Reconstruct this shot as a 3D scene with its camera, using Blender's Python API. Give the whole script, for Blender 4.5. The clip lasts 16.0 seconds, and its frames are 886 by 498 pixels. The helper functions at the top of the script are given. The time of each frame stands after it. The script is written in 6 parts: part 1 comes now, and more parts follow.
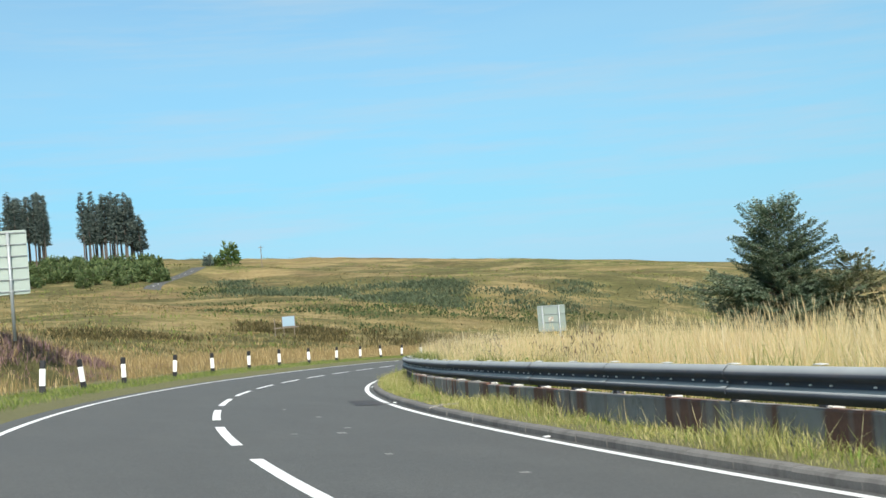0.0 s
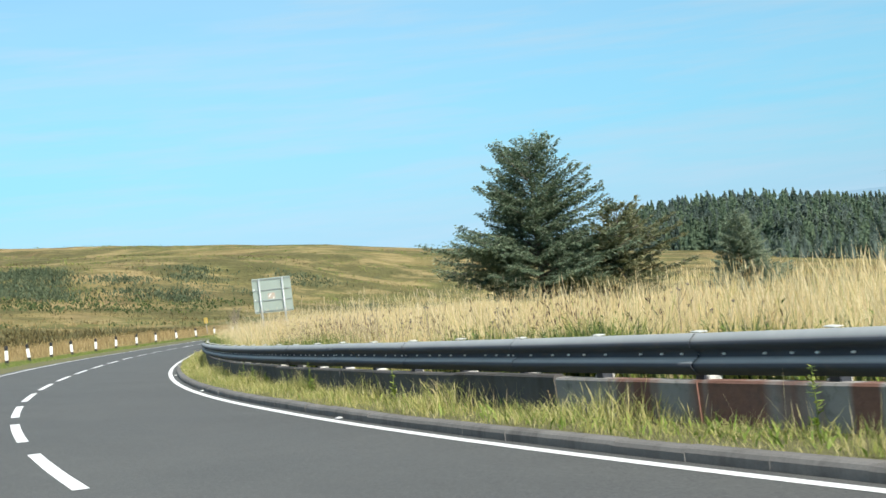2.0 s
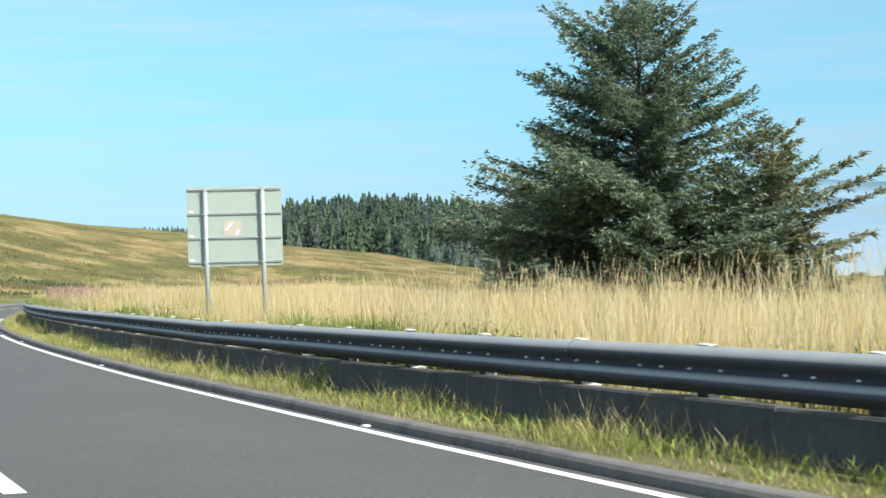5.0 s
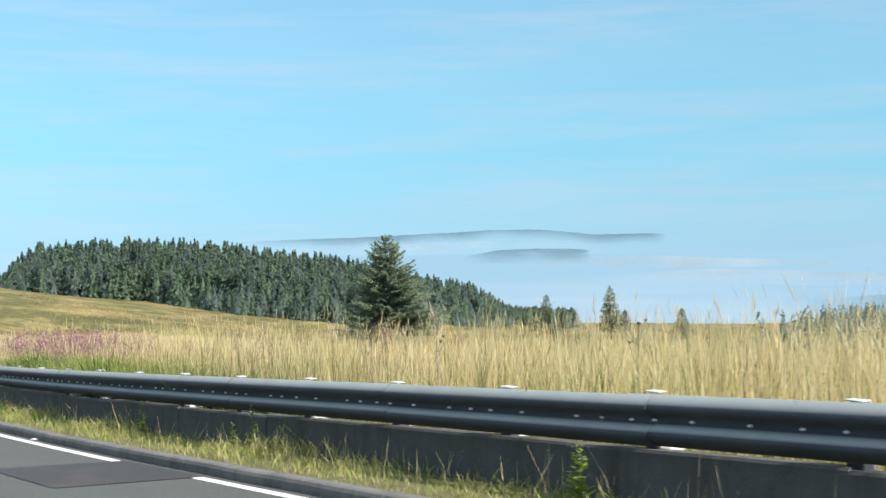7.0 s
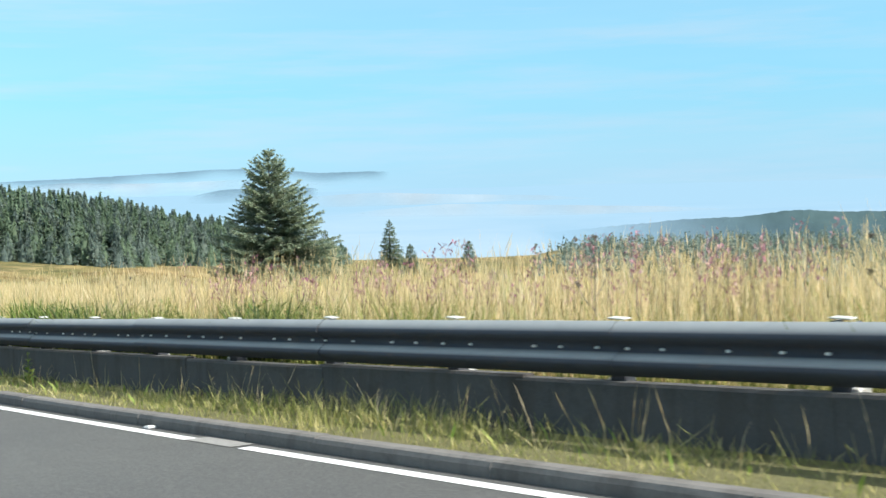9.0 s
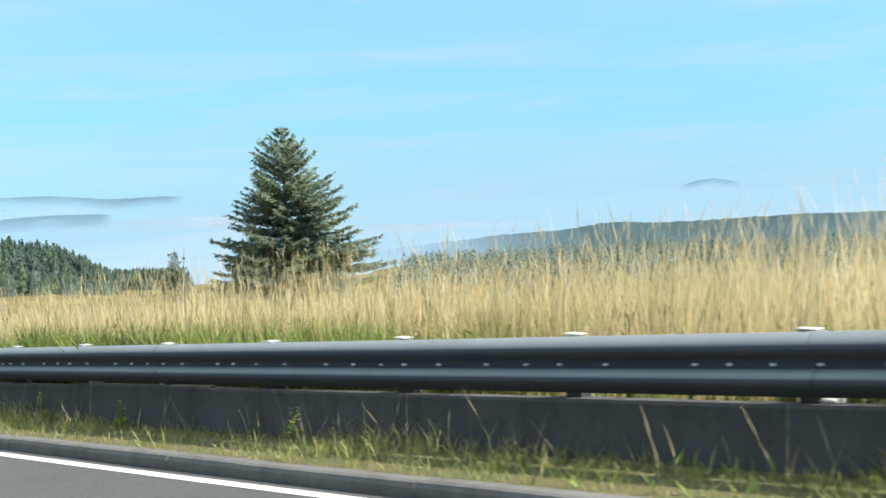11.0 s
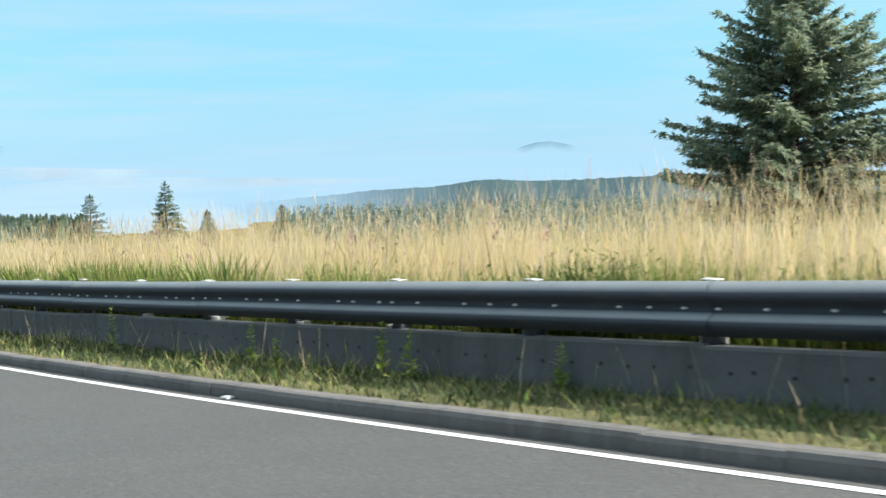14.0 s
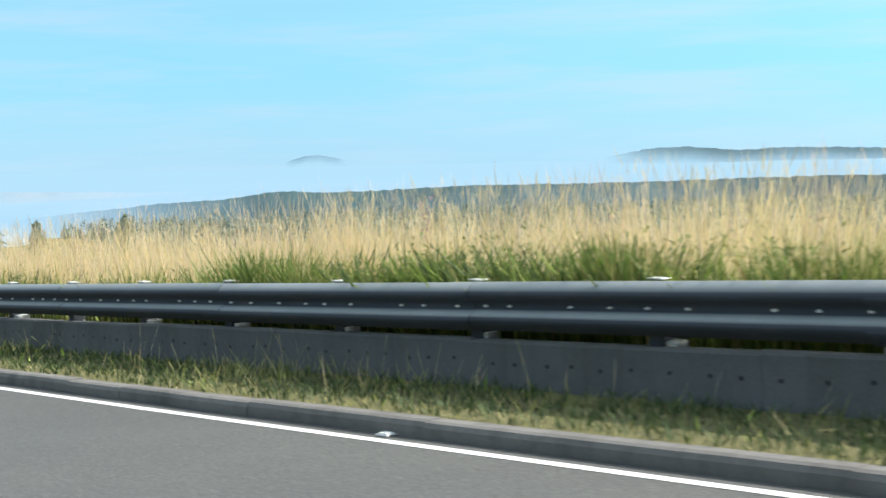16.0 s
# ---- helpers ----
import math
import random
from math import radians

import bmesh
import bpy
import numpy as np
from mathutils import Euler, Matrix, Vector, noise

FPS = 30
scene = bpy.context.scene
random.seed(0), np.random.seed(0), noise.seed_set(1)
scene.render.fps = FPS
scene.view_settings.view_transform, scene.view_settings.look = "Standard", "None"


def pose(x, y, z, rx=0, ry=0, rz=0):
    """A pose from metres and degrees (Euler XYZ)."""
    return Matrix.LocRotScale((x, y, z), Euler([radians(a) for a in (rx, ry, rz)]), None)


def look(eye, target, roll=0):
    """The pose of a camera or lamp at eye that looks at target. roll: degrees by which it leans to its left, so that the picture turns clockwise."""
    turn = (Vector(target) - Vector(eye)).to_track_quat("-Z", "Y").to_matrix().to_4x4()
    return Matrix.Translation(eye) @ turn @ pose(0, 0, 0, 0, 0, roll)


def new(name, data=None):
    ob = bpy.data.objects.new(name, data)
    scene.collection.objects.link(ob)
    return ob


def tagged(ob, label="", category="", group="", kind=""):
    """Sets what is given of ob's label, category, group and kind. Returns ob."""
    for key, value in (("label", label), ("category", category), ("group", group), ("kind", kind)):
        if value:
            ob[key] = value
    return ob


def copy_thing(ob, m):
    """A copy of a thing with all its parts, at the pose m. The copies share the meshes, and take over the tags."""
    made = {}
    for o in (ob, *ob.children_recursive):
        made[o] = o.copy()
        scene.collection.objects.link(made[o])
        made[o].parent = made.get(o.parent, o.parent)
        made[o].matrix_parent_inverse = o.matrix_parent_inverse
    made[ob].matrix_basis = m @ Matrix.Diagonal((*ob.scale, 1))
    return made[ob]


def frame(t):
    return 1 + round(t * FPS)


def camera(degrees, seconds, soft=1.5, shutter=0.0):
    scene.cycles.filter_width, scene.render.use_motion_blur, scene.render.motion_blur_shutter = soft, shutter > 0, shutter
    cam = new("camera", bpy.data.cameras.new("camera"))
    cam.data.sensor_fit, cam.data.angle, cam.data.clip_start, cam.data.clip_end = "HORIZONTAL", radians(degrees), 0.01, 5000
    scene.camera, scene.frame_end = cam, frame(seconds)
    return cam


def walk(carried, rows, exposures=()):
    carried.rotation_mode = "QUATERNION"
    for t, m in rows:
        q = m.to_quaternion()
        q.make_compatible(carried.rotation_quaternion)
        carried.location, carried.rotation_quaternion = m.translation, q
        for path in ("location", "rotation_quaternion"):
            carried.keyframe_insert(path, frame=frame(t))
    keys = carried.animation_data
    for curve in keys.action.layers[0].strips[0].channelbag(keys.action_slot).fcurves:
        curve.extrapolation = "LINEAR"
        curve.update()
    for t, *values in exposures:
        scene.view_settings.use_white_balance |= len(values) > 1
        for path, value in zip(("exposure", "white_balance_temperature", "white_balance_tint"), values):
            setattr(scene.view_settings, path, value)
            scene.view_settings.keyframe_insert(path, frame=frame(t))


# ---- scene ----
cam = camera(40.2, 16.0, shutter=0.05)

# seconds, eye, heading clockwise from +y, pitch, roll
PATH = [
    (0.0, -0.817, 0.000, 1.183, 23.94, 1.31, -4.77),
    (0.5, -0.521, 5.600, 1.017, 29.32, 0.35, -5.69),
    (1.0, 0.119, 11.189, 0.816, 34.52, -0.46, -6.94),
    (1.5, 1.086, 16.748, 0.579, 39.43, -0.94, -7.11),
    (2.0, 2.358, 22.265, 0.307, 43.98, -1.14, -6.53),
    (2.5, 3.979, 27.841, 0.013, 47.67, -1.15, -5.62),
    (3.0, 5.983, 33.580, -0.308, 50.20, -1.37, -4.01),
    (3.5, 8.403, 39.449, -0.657, 52.94, -1.68, -2.80),
    (4.0, 11.260, 45.419, -1.031, 55.90, -2.07, -1.98),
    (4.5, 14.312, 51.502, -1.420, 58.96, -2.37, -1.47),
    (5.0, 17.665, 57.539, -1.822, 62.03, -2.38, -1.16),
    (5.5, 21.270, 63.546, -2.236, 64.98, -1.93, -0.95),
    (6.0, 25.092, 69.536, -2.664, 67.82, -1.00, -0.86),
    (6.5, 29.213, 75.431, -3.106, 70.52, -0.25, -0.36),
    (7.0, 33.497, 81.307, -3.562, 74.40, -0.20, -0.77),
    (7.5, 37.984, 87.127, -4.035, 78.67, -0.72, -0.98),
    (8.0, 42.719, 92.846, -4.521, 82.58, -1.74, -1.11),
    (8.5, 47.695, 98.454, -5.005, 85.30, -2.65, -1.88),
    (9.0, 52.944, 103.902, -5.484, 87.62, -3.32, -1.48),
    (9.5, 58.464, 109.179, -5.974, 90.06, -3.56, -1.50),
    (10.0, 64.222, 114.303, -6.495, 92.61, -3.37, -1.93),
    (10.5, 70.145, 119.364, -7.047, 95.10, -2.98, -2.46),
    (11.0, 76.253, 124.340, -7.599, 97.35, -2.64, -2.77),
    (11.5, 82.551, 129.218, -8.142, 99.17, -2.55, -2.56),
    (12.0, 89.047, 133.978, -8.678, 100.55, -2.73, -1.83),
    (12.5, 95.771, 138.710, -9.223, 101.52, -3.20, -1.59),
    (13.0, 102.849, 143.364, -9.783, 102.20, -4.02, -1.51),
    (13.5, 110.297, 147.898, -10.375, 103.46, -4.58, -1.60),
    (14.0, 118.134, 152.260, -11.007, 105.49, -4.83, -1.39),
    (14.5, 126.364, 156.266, -11.649, 108.12, -5.01, -1.68),
    (15.0, 134.863, 159.980, -12.277, 111.10, -4.91, -1.35),
    (15.5, 143.613, 163.401, -12.896, 114.24, -4.58, -1.27),
    (16.0, 152.595, 166.543, -13.512, 116.69, -4.42, -1.51),
]


def turned(x, y, z, yaw, pitch, roll):
    a, b = radians(yaw), radians(pitch)
    eye = Vector((x, y, z))
    ahead = Vector((math.sin(a) * math.cos(b), math.cos(a) * math.cos(b), math.sin(b)))
    return look(eye, eye + ahead, roll)


walk(cam, [(row[0], turned(*row[1:])) for row in PATH], [(0.0, 0.30), (1.5, 0.46), (3.0, 0.44), (5.5, 0.66), (7.0, 0.60), (9.0, 0.78), (16.0, 0.82)])

# ---- daylight ----
SUN_AZ, SUN_EL = 197.0, 41.0
world = bpy.data.worlds.new("sky")
scene.world = world
world.use_nodes = True
wn = world.node_tree
wn.nodes.clear()
sky = wn.nodes.new("ShaderNodeTexSky")
sky.sky_type = "NISHITA"
sky.sun_disc = False
sky.sun_elevation, sky.sun_rotation = radians(SUN_EL), radians(SUN_AZ)
sky.altitude, sky.air_density, sky.dust_density, sky.ozone_density = 300, 1.0, 0.15, 3.0
bg = wn.nodes.new("ShaderNodeBackground")
bg.inputs["Strength"].default_value = 0.100
wo = wn.nodes.new("ShaderNodeOutputWorld")
tint = wn.nodes.new("ShaderNodeMix")
tint.data_type, tint.blend_type = "RGBA", "MULTIPLY"
tint.inputs[0].default_value = 1.0
tint.inputs[7].default_value = (0.42, 0.98, 1.22, 1)
wn.links.new(sky.outputs[0], tint.inputs[6])
# morning haze, thickest at the horizon
tc = wn.nodes.new("ShaderNodeTexCoord")
sep = wn.nodes.new("ShaderNodeSeparateXYZ")
wn.links.new(tc.outputs["Generated"], sep.inputs[0])
hr = wn.nodes.new("ShaderNodeValToRGB")
for el, (p, v) in zip([hr.color_ramp.elements[0], hr.color_ramp.elements[1], hr.color_ramp.elements.new(0.5), hr.color_ramp.elements.new(0.6)], ((0.0, 0.95), (1.0, 0.15), (0.06, 0.85), (0.28, 0.5))):
    el.position, el.color = p, (v, v, v, 1)
wn.links.new(sep.outputs["Z"], hr.inputs[0])
haze = wn.nodes.new("ShaderNodeMix")
haze.data_type = "RGBA"
hc = wn.nodes.new("ShaderNodeValToRGB")
for el, (p, c) in zip([hc.color_ramp.elements[0], hc.color_ramp.elements[1], hc.color_ramp.elements.new(0.5)], ((0.0, (0.40, 0.67, 0.865)), (0.16, (0.265, 0.71, 0.95)), (0.07, (0.325, 0.695, 0.905)))):
    el.position, el.color = p, (*c, 1)
wn.links.new(sep.outputs["Z"], hc.inputs[0])
hs = wn.nodes.new("ShaderNodeVectorMath")
hs.operation = "SCALE"
hs.inputs["Scale"].default_value = 8.0
wn.links.new(hc.outputs[0], hs.inputs[0])
wn.links.new(hs.outputs[0], haze.inputs[7])
# faint streaks of high cloud
mp = wn.nodes.new("ShaderNodeMapping")
mp.inputs["Scale"].default_value = (1.2, 1.2, 9.0)
wn.links.new(tc.outputs["Generated"], mp.inputs[0])
cl = wn.nodes.new("ShaderNodeTexNoise")
cl.inputs["Scale"].default_value, cl.inputs["Detail"].default_value = 2.6, 5.0
wn.links.new(mp.outputs[0], cl.inputs["Vector"])
cr = wn.nodes.new("ShaderNodeMapRange")
cr.inputs["From Min"].default_value, cr.inputs["From Max"].default_value = 0.42, 0.72
cr.inputs["To Min"].default_value, cr.inputs["To Max"].default_value = 0.0, 0.28
wn.links.new(cl.outputs["Fac"], cr.inputs["Value"])
ad = wn.nodes.new("ShaderNodeMix")
ad.data_type = "RGBA"
ad.inputs[7].default_value = (3.5, 5.85, 7.3, 1)
wn.links.new(cr.outputs[0], ad.inputs[0])
mp2 = wn.nodes.new("ShaderNodeMapping")
mp2.inputs["Scale"].default_value = (2.2, 2.2, 26.0)
wn.links.new(tc.outputs["Generated"], mp2.inputs[0])
lo = wn.nodes.new("ShaderNodeTexNoise")
lo.inputs["Scale"].default_value, lo.inputs["Detail"].default_value, lo.inputs["Roughness"].default_value = 2.0, 6.0, 0.6
wn.links.new(mp2.outputs[0], lo.inputs["Vector"])
band = wn.nodes.new("ShaderNodeValToRGB")
for el, (p, v) in zip([band.color_ramp.elements[0], band.color_ramp.elements[1], band.color_ramp.elements.new(0.5)], ((0.0, 1.0), (0.19, 0.1), (0.07, 0.8))):
    el.position, el.color = p, (v, v, v, 1)
wn.links.new(sep.outputs["Z"], band.inputs[0])
lr = wn.nodes.new("ShaderNodeMapRange")
lr.inputs["From Min"].default_value, lr.inputs["From Max"].default_value = 0.46, 0.70
lr.inputs["To Min"].default_value, lr.inputs["To Max"].default_value = 0.0, 0.7
wn.links.new(lo.outputs["Fac"], lr.inputs["Value"])
lm = wn.nodes.new("ShaderNodeMath")
lm.operation = "MULTIPLY"
wn.links.new(lr.outputs[0], lm.inputs[0])
wn.links.new(band.outputs[0], lm.inputs[1])
low = wn.nodes.new("ShaderNodeMix")
low.data_type = "RGBA"
low.inputs[7].default_value = (3.9, 5.6, 6.95, 1)
wn.links.new(lm.outputs[0], low.inputs[0])
wn.links.new(hr.outputs[0], haze.inputs[0])
wn.links.new(tint.outputs[2], haze.inputs[6])
wn.links.new(haze.outputs[2], ad.inputs[6])
wn.links.new(ad.outputs[2], low.inputs[6])
# clear air scatters least at right angles to the sun
_a, _e = radians(SUN_AZ), radians(SUN_EL)
dot = wn.nodes.new("ShaderNodeVectorMath")
dot.operation = "DOT_PRODUCT"
dot.inputs[1].default_value = (math.sin(_a) * math.cos(_e), math.cos(_a) * math.cos(_e), math.sin(_e))
wn.links.new(tc.outputs["Generated"], dot.inputs[0])
sq = wn.nodes.new("ShaderNodeMath")
sq.operation = "MULTIPLY"
wn.links.new(dot.outputs["Value"], sq.inputs[0])
wn.links.new(dot.outputs["Value"], sq.inputs[1])
ray = wn.nodes.new("ShaderNodeMath")
ray.operation = "MULTIPLY_ADD"
ray.inputs[1].default_value, ray.inputs[2].default_value = 0.47, 0.80
wn.links.new(sq.outputs[0], ray.inputs[0])
dim = wn.nodes.new("ShaderNodeVectorMath")
dim.operation = "SCALE"
wn.links.new(low.outputs[2], dim.inputs[0])
wn.links.new(ray.outputs[0], dim.inputs["Scale"])
wn.links.new(dim.outputs[0], bg.inputs[0])
wn.links.new(bg.outputs[0], wo.inputs[0])

sun_data = bpy.data.lights.new("sun", "SUN")
sun_data.energy, sun_data.angle, sun_data.color = 5.4, radians(0.6), (1.0, 0.945, 0.855)
sun = new("sun", sun_data)
sun.matrix_world = look((300 * math.sin(_a) * math.cos(_e), 300 * math.cos(_a) * math.cos(_e), 300 * math.sin(_e)), (0, 0, 0))

# ---- materials ----


class Nodes:
    def __init__(self, name, rough=0.8, metal=0.0):
        self.mat = bpy.data.materials.new(name)
        self.mat.use_nodes = True
        self.t = self.mat.node_tree
        self.bsdf = self.t.nodes["Principled BSDF"]
        self.out = self.t.nodes["Material Output"]
        self.bsdf.inputs["Roughness"].default_value = rough
        self.bsdf.inputs["Metallic"].default_value = metal

    def n(self, kind, **kw):
        node = self.t.nodes.new(kind)
        for k, v in kw.items():
            node.inputs[k].default_value = v
        return node

    def l(self, a, b):
        self.t.links.new(a, b)

    def coords(self, scale=(1, 1, 1)):
        g = self.n("ShaderNodeNewGeometry")
        m = self.n("ShaderNodeMapping")
        m.inputs["Scale"].default_value = scale
        self.l(g.outputs["Position"], m.inputs["Vector"])
        return m.outputs["Vector"]

    def noise(self, scale, detail=4.0, rough=0.55, vec=None):
        x = self.n("ShaderNodeTexNoise", Scale=scale, Detail=detail, Roughness=rough)
        self.l(vec or self.coords(), x.inputs["Vector"])
        return x.outputs["Fac"]

    def ramp(self, fac, stops):
        r = self.n("ShaderNodeValToRGB")
        e = r.color_ramp.elements
        while len(e) < len(stops):
            e.new(0.5)
        for el, (p, c) in zip(e, stops):
            el.position, el.color = p, (*c, 1) if len(c) == 3 else c
        self.l(fac, r.inputs["Fac"])
        return r.outputs["Color"]

    def mix(self, fac, a, b, blend="MIX"):
        m = self.t.nodes.new("ShaderNodeMix")
        m.data_type, m.blend_type = "RGBA", blend
        for sock, v in ((m.inputs[0], fac), (m.inputs[6], a), (m.inputs[7], b)):
            if isinstance(v, (int, float)):
                sock.default_value = v
            elif isinstance(v, tuple):
                sock.default_value = (*v, 1)
            else:
                self.l(v, sock)
        return m.outputs[2]

    def color(self, c):
        if isinstance(c, tuple):
            self.bsdf.inputs["Base Color"].default_value = (*c, 1)
        else:
            self.l(c, self.bsdf.inputs["Base Color"])
        return self

    def bump(self, fac, dist=0.01, strength=0.6):
        b = self.n("ShaderNodeBump", Distance=dist, Strength=strength)
        self.l(fac, b.inputs["Height"])
        self.l(b.outputs["Normal"], self.bsdf.inputs["Normal"])
        return self

    def rough(self, fac, lo, hi):
        m = self.n("ShaderNodeMapRange")
        m.inputs["To Min"].default_value, m.inputs["To Max"].default_value = lo, hi
        self.l(fac, m.inputs["Value"])
        self.l(m.outputs[0], self.bsdf.inputs["Roughness"])
        return self

    def island(self):
        return self.n("ShaderNodeNewGeometry").outputs["Random Per Island"]

    def random(self):
        return self.n("ShaderNodeObjectInfo").outputs["Random"]


def m_asphalt():
    m = Nodes("asphalt", 0.85)
    fine = m.noise(220, 3, 0.7)
    big = m.noise(0.35, 4, 0.6)
    streak = m.noise(1.6, 5, 0.65)
    c = m.ramp(fine, [(0.25, (0.0419, 0.0432, 0.0417)), (0.55, (0.0685, 0.0699, 0.0672)), (0.8, (0.1370, 0.1382, 0.1268))])
    c = m.mix(0.45, c, m.ramp(big, [(0.3, (0.0443, 0.0456, 0.0448)), (0.7, (0.0846, 0.0853, 0.0806))]))
    c = m.mix(0.25, c, m.ramp(streak, [(0.35, (0.0362, 0.0367, 0.0358)), (0.65, (0.0886, 0.0894, 0.0821))]))
    # long stains along the lanes
    lane = m.noise(0.9, 4, 0.6, m.coords((1.0, 0.22, 1)))
    c = m.mix(m.ramp(lane, [(0.42, (0, 0, 0)), (0.62, (0.45, 0.45, 0.45))]), c, (0.038, 0.039, 0.039))
    grit = m.noise(38, 4, 0.75)
    c = m.mix(0.48, c, m.ramp(grit, [(0.34, (0.0348, 0.0355, 0.0352)), (0.52, (0.0812, 0.0813, 0.0766)), (0.68, (0.1701, 0.1697, 0.1531))]))
    m.color(c).bump(fine, 0.004, 0.5).rough(big, 0.75, 0.92)
    return m.mat


def m_patch():
    m = Nodes("asphalt_patch", 0.8)
    f = m.noise(180, 3, 0.7)
    c = m.ramp(f, [(0.3, (0.022, 0.022, 0.025)), (0.8, (0.055, 0.053, 0.053))])
    c = m.mix(m.ramp(m.noise(1.3, 3), [(0.55, (0, 0, 0)), (0.7, (0.35, 0.35, 0.35))]), c, (0.11, 0.06, 0.05))
    m.color(c).bump(f, 0.004, 0.5)
    return m.mat


def m_paint():
    m = Nodes("road_paint", 0.6)
    w = m.noise(9, 6, 0.7)
    f = m.noise(120, 2, 0.6)
    c = m.mix(m.ramp(w, [(0.60, (0, 0, 0)), (0.74, (0.8, 0.8, 0.8))]), (0.72, 0.72, 0.70), (0.13, 0.13, 0.13))
    c = m.mix(0.2, c, m.ramp(f, [(0.3, (0.4, 0.4, 0.4)), (0.7, (0.85, 0.85, 0.83))]))
    m.color(c).bump(f, 0.003, 0.4)
    return m.mat


def m_concrete(name, lo, hi, stain=(0.05, 0.045, 0.04)):
    m = Nodes(name, 0.9)
    a, b = m.noise(2.2, 6, 0.6), m.noise(45, 4, 0.6)
    c = m.mix(a, lo, hi)
    c = m.mix(m.ramp(m.noise(5, 5, 0.7), [(0.52, (0, 0, 0)), (0.75, (0.7, 0.7, 0.7))]), c, stain)
    c = m.mix(0.25, c, m.ramp(b, [(0.3, lo), (0.7, hi)]))
    run = m.noise(3.0, 5, 0.65, m.coords((1, 1, 0.07)))
    c = m.mix(m.ramp(run, [(0.50, (0, 0, 0)), (0.68, (0.6, 0.6, 0.6))]), c, stain)
    r = m.random()
    c = m.mix(m.ramp(r, [(0.0, (0.0, 0.0, 0.0)), (1.0, (0.3, 0.3, 0.3))]), c, lo)
    m.color(c).bump(b, 0.006, 0.5)
    return m.mat


def m_rust():
    """Grey concrete with red-brown runs of rust down its face."""
    m = Nodes("rust_stained_concrete", 0.9)
    c = m.mix(m.noise(2.2, 6, 0.6), (0.16, 0.155, 0.15), (0.34, 0.33, 0.315))
    run = m.noise(1.5, 3, 0.5, m.coords((1, 1, 0.05)))
    c = m.mix(m.ramp(run, [(0.50, (0, 0, 0)), (0.58, (0.85, 0.85, 0.85))]), c, m.mix(m.noise(20, 4), (0.10, 0.035, 0.02), (0.22, 0.09, 0.055)))
    c = m.mix(m.ramp(m.noise(6, 5, 0.7), [(0.55, (0, 0, 0)), (0.75, (0.7, 0.7, 0.7))]), c, (0.07, 0.065, 0.06))
    m.color(c).bump(m.noise(45, 4, 0.6), 0.006, 0.5)
    return m.mat


def m_steel(name, lo, hi, rough=0.45, metal=0.75):
    m = Nodes(name, rough, metal)
    a = m.noise(1.4, 5, 0.6)
    d = m.noise(30, 4, 0.6)
    c = m.mix(a, lo, hi)
    c = m.mix(m.ramp(m.noise(4.0, 6, 0.7, m.coords((1, 1, 3))), [(0.56, (0, 0, 0)), (0.75, (0.55, 0.55, 0.55))]), c, (0.16, 0.13, 0.11))
    m.color(c).bump(d, 0.002, 0.3).rough(a, rough - 0.1, rough + 0.18)
    return m.mat


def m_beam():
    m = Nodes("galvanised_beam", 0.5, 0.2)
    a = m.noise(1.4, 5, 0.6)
    # blue in the base colour stands for the sky mirrored in the rail
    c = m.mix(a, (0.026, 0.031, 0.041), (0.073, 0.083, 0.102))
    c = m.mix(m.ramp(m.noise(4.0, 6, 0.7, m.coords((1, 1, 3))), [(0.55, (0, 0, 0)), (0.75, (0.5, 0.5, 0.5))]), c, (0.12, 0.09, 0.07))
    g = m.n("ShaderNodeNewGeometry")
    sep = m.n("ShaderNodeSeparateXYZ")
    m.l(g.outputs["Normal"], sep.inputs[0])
    # sunlight on the rail's upward faces, painted in as a paler colour by normal
    top_lit = m.ramp(sep.outputs["Z"], [(0.54, (0, 0, 0)), (0.88, (0.9, 0.9, 0.9))])
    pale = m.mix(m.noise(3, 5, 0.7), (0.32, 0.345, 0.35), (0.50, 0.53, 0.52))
    c = m.mix(top_lit, c, pale)
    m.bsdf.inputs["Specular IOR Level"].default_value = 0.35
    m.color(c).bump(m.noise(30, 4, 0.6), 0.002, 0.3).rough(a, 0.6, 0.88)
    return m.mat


def m_grass(name, stops, rough=0.7, trans=0.25, drift=()):
    m = Nodes(name, rough)
    c = m.ramp(m.island(), stops)
    for k, tone in enumerate(drift):
        d = m.noise(0.35 + 0.2 * k, 4, 0.65, m.coords((1, 1, 0.15)))
        c = m.mix(m.ramp(d, [(0.50, (0, 0, 0)), (0.64, (0.6, 0.6, 0.6))]), c, tone)
    patch = m.noise(0.6, 3, 0.6)
    c = m.mix(m.ramp(patch, [(0.35, (0, 0, 0)), (0.75, (0.5, 0.5, 0.5))]), c, stops[0][1])
    m.color(c)
    t = m.n("ShaderNodeBsdfTranslucent")
    m.l(c, t.inputs["Color"])
    x = m.n("ShaderNodeMixShader", Fac=trans)
    m.l(m.bsdf.outputs[0], x.inputs[1])
    m.l(t.outputs[0], x.inputs[2])
    m.l(x.outputs[0], m.out.inputs["Surface"])
    m.bsdf.inputs["Specular IOR Level"].default_value = 0.2
    return m.mat


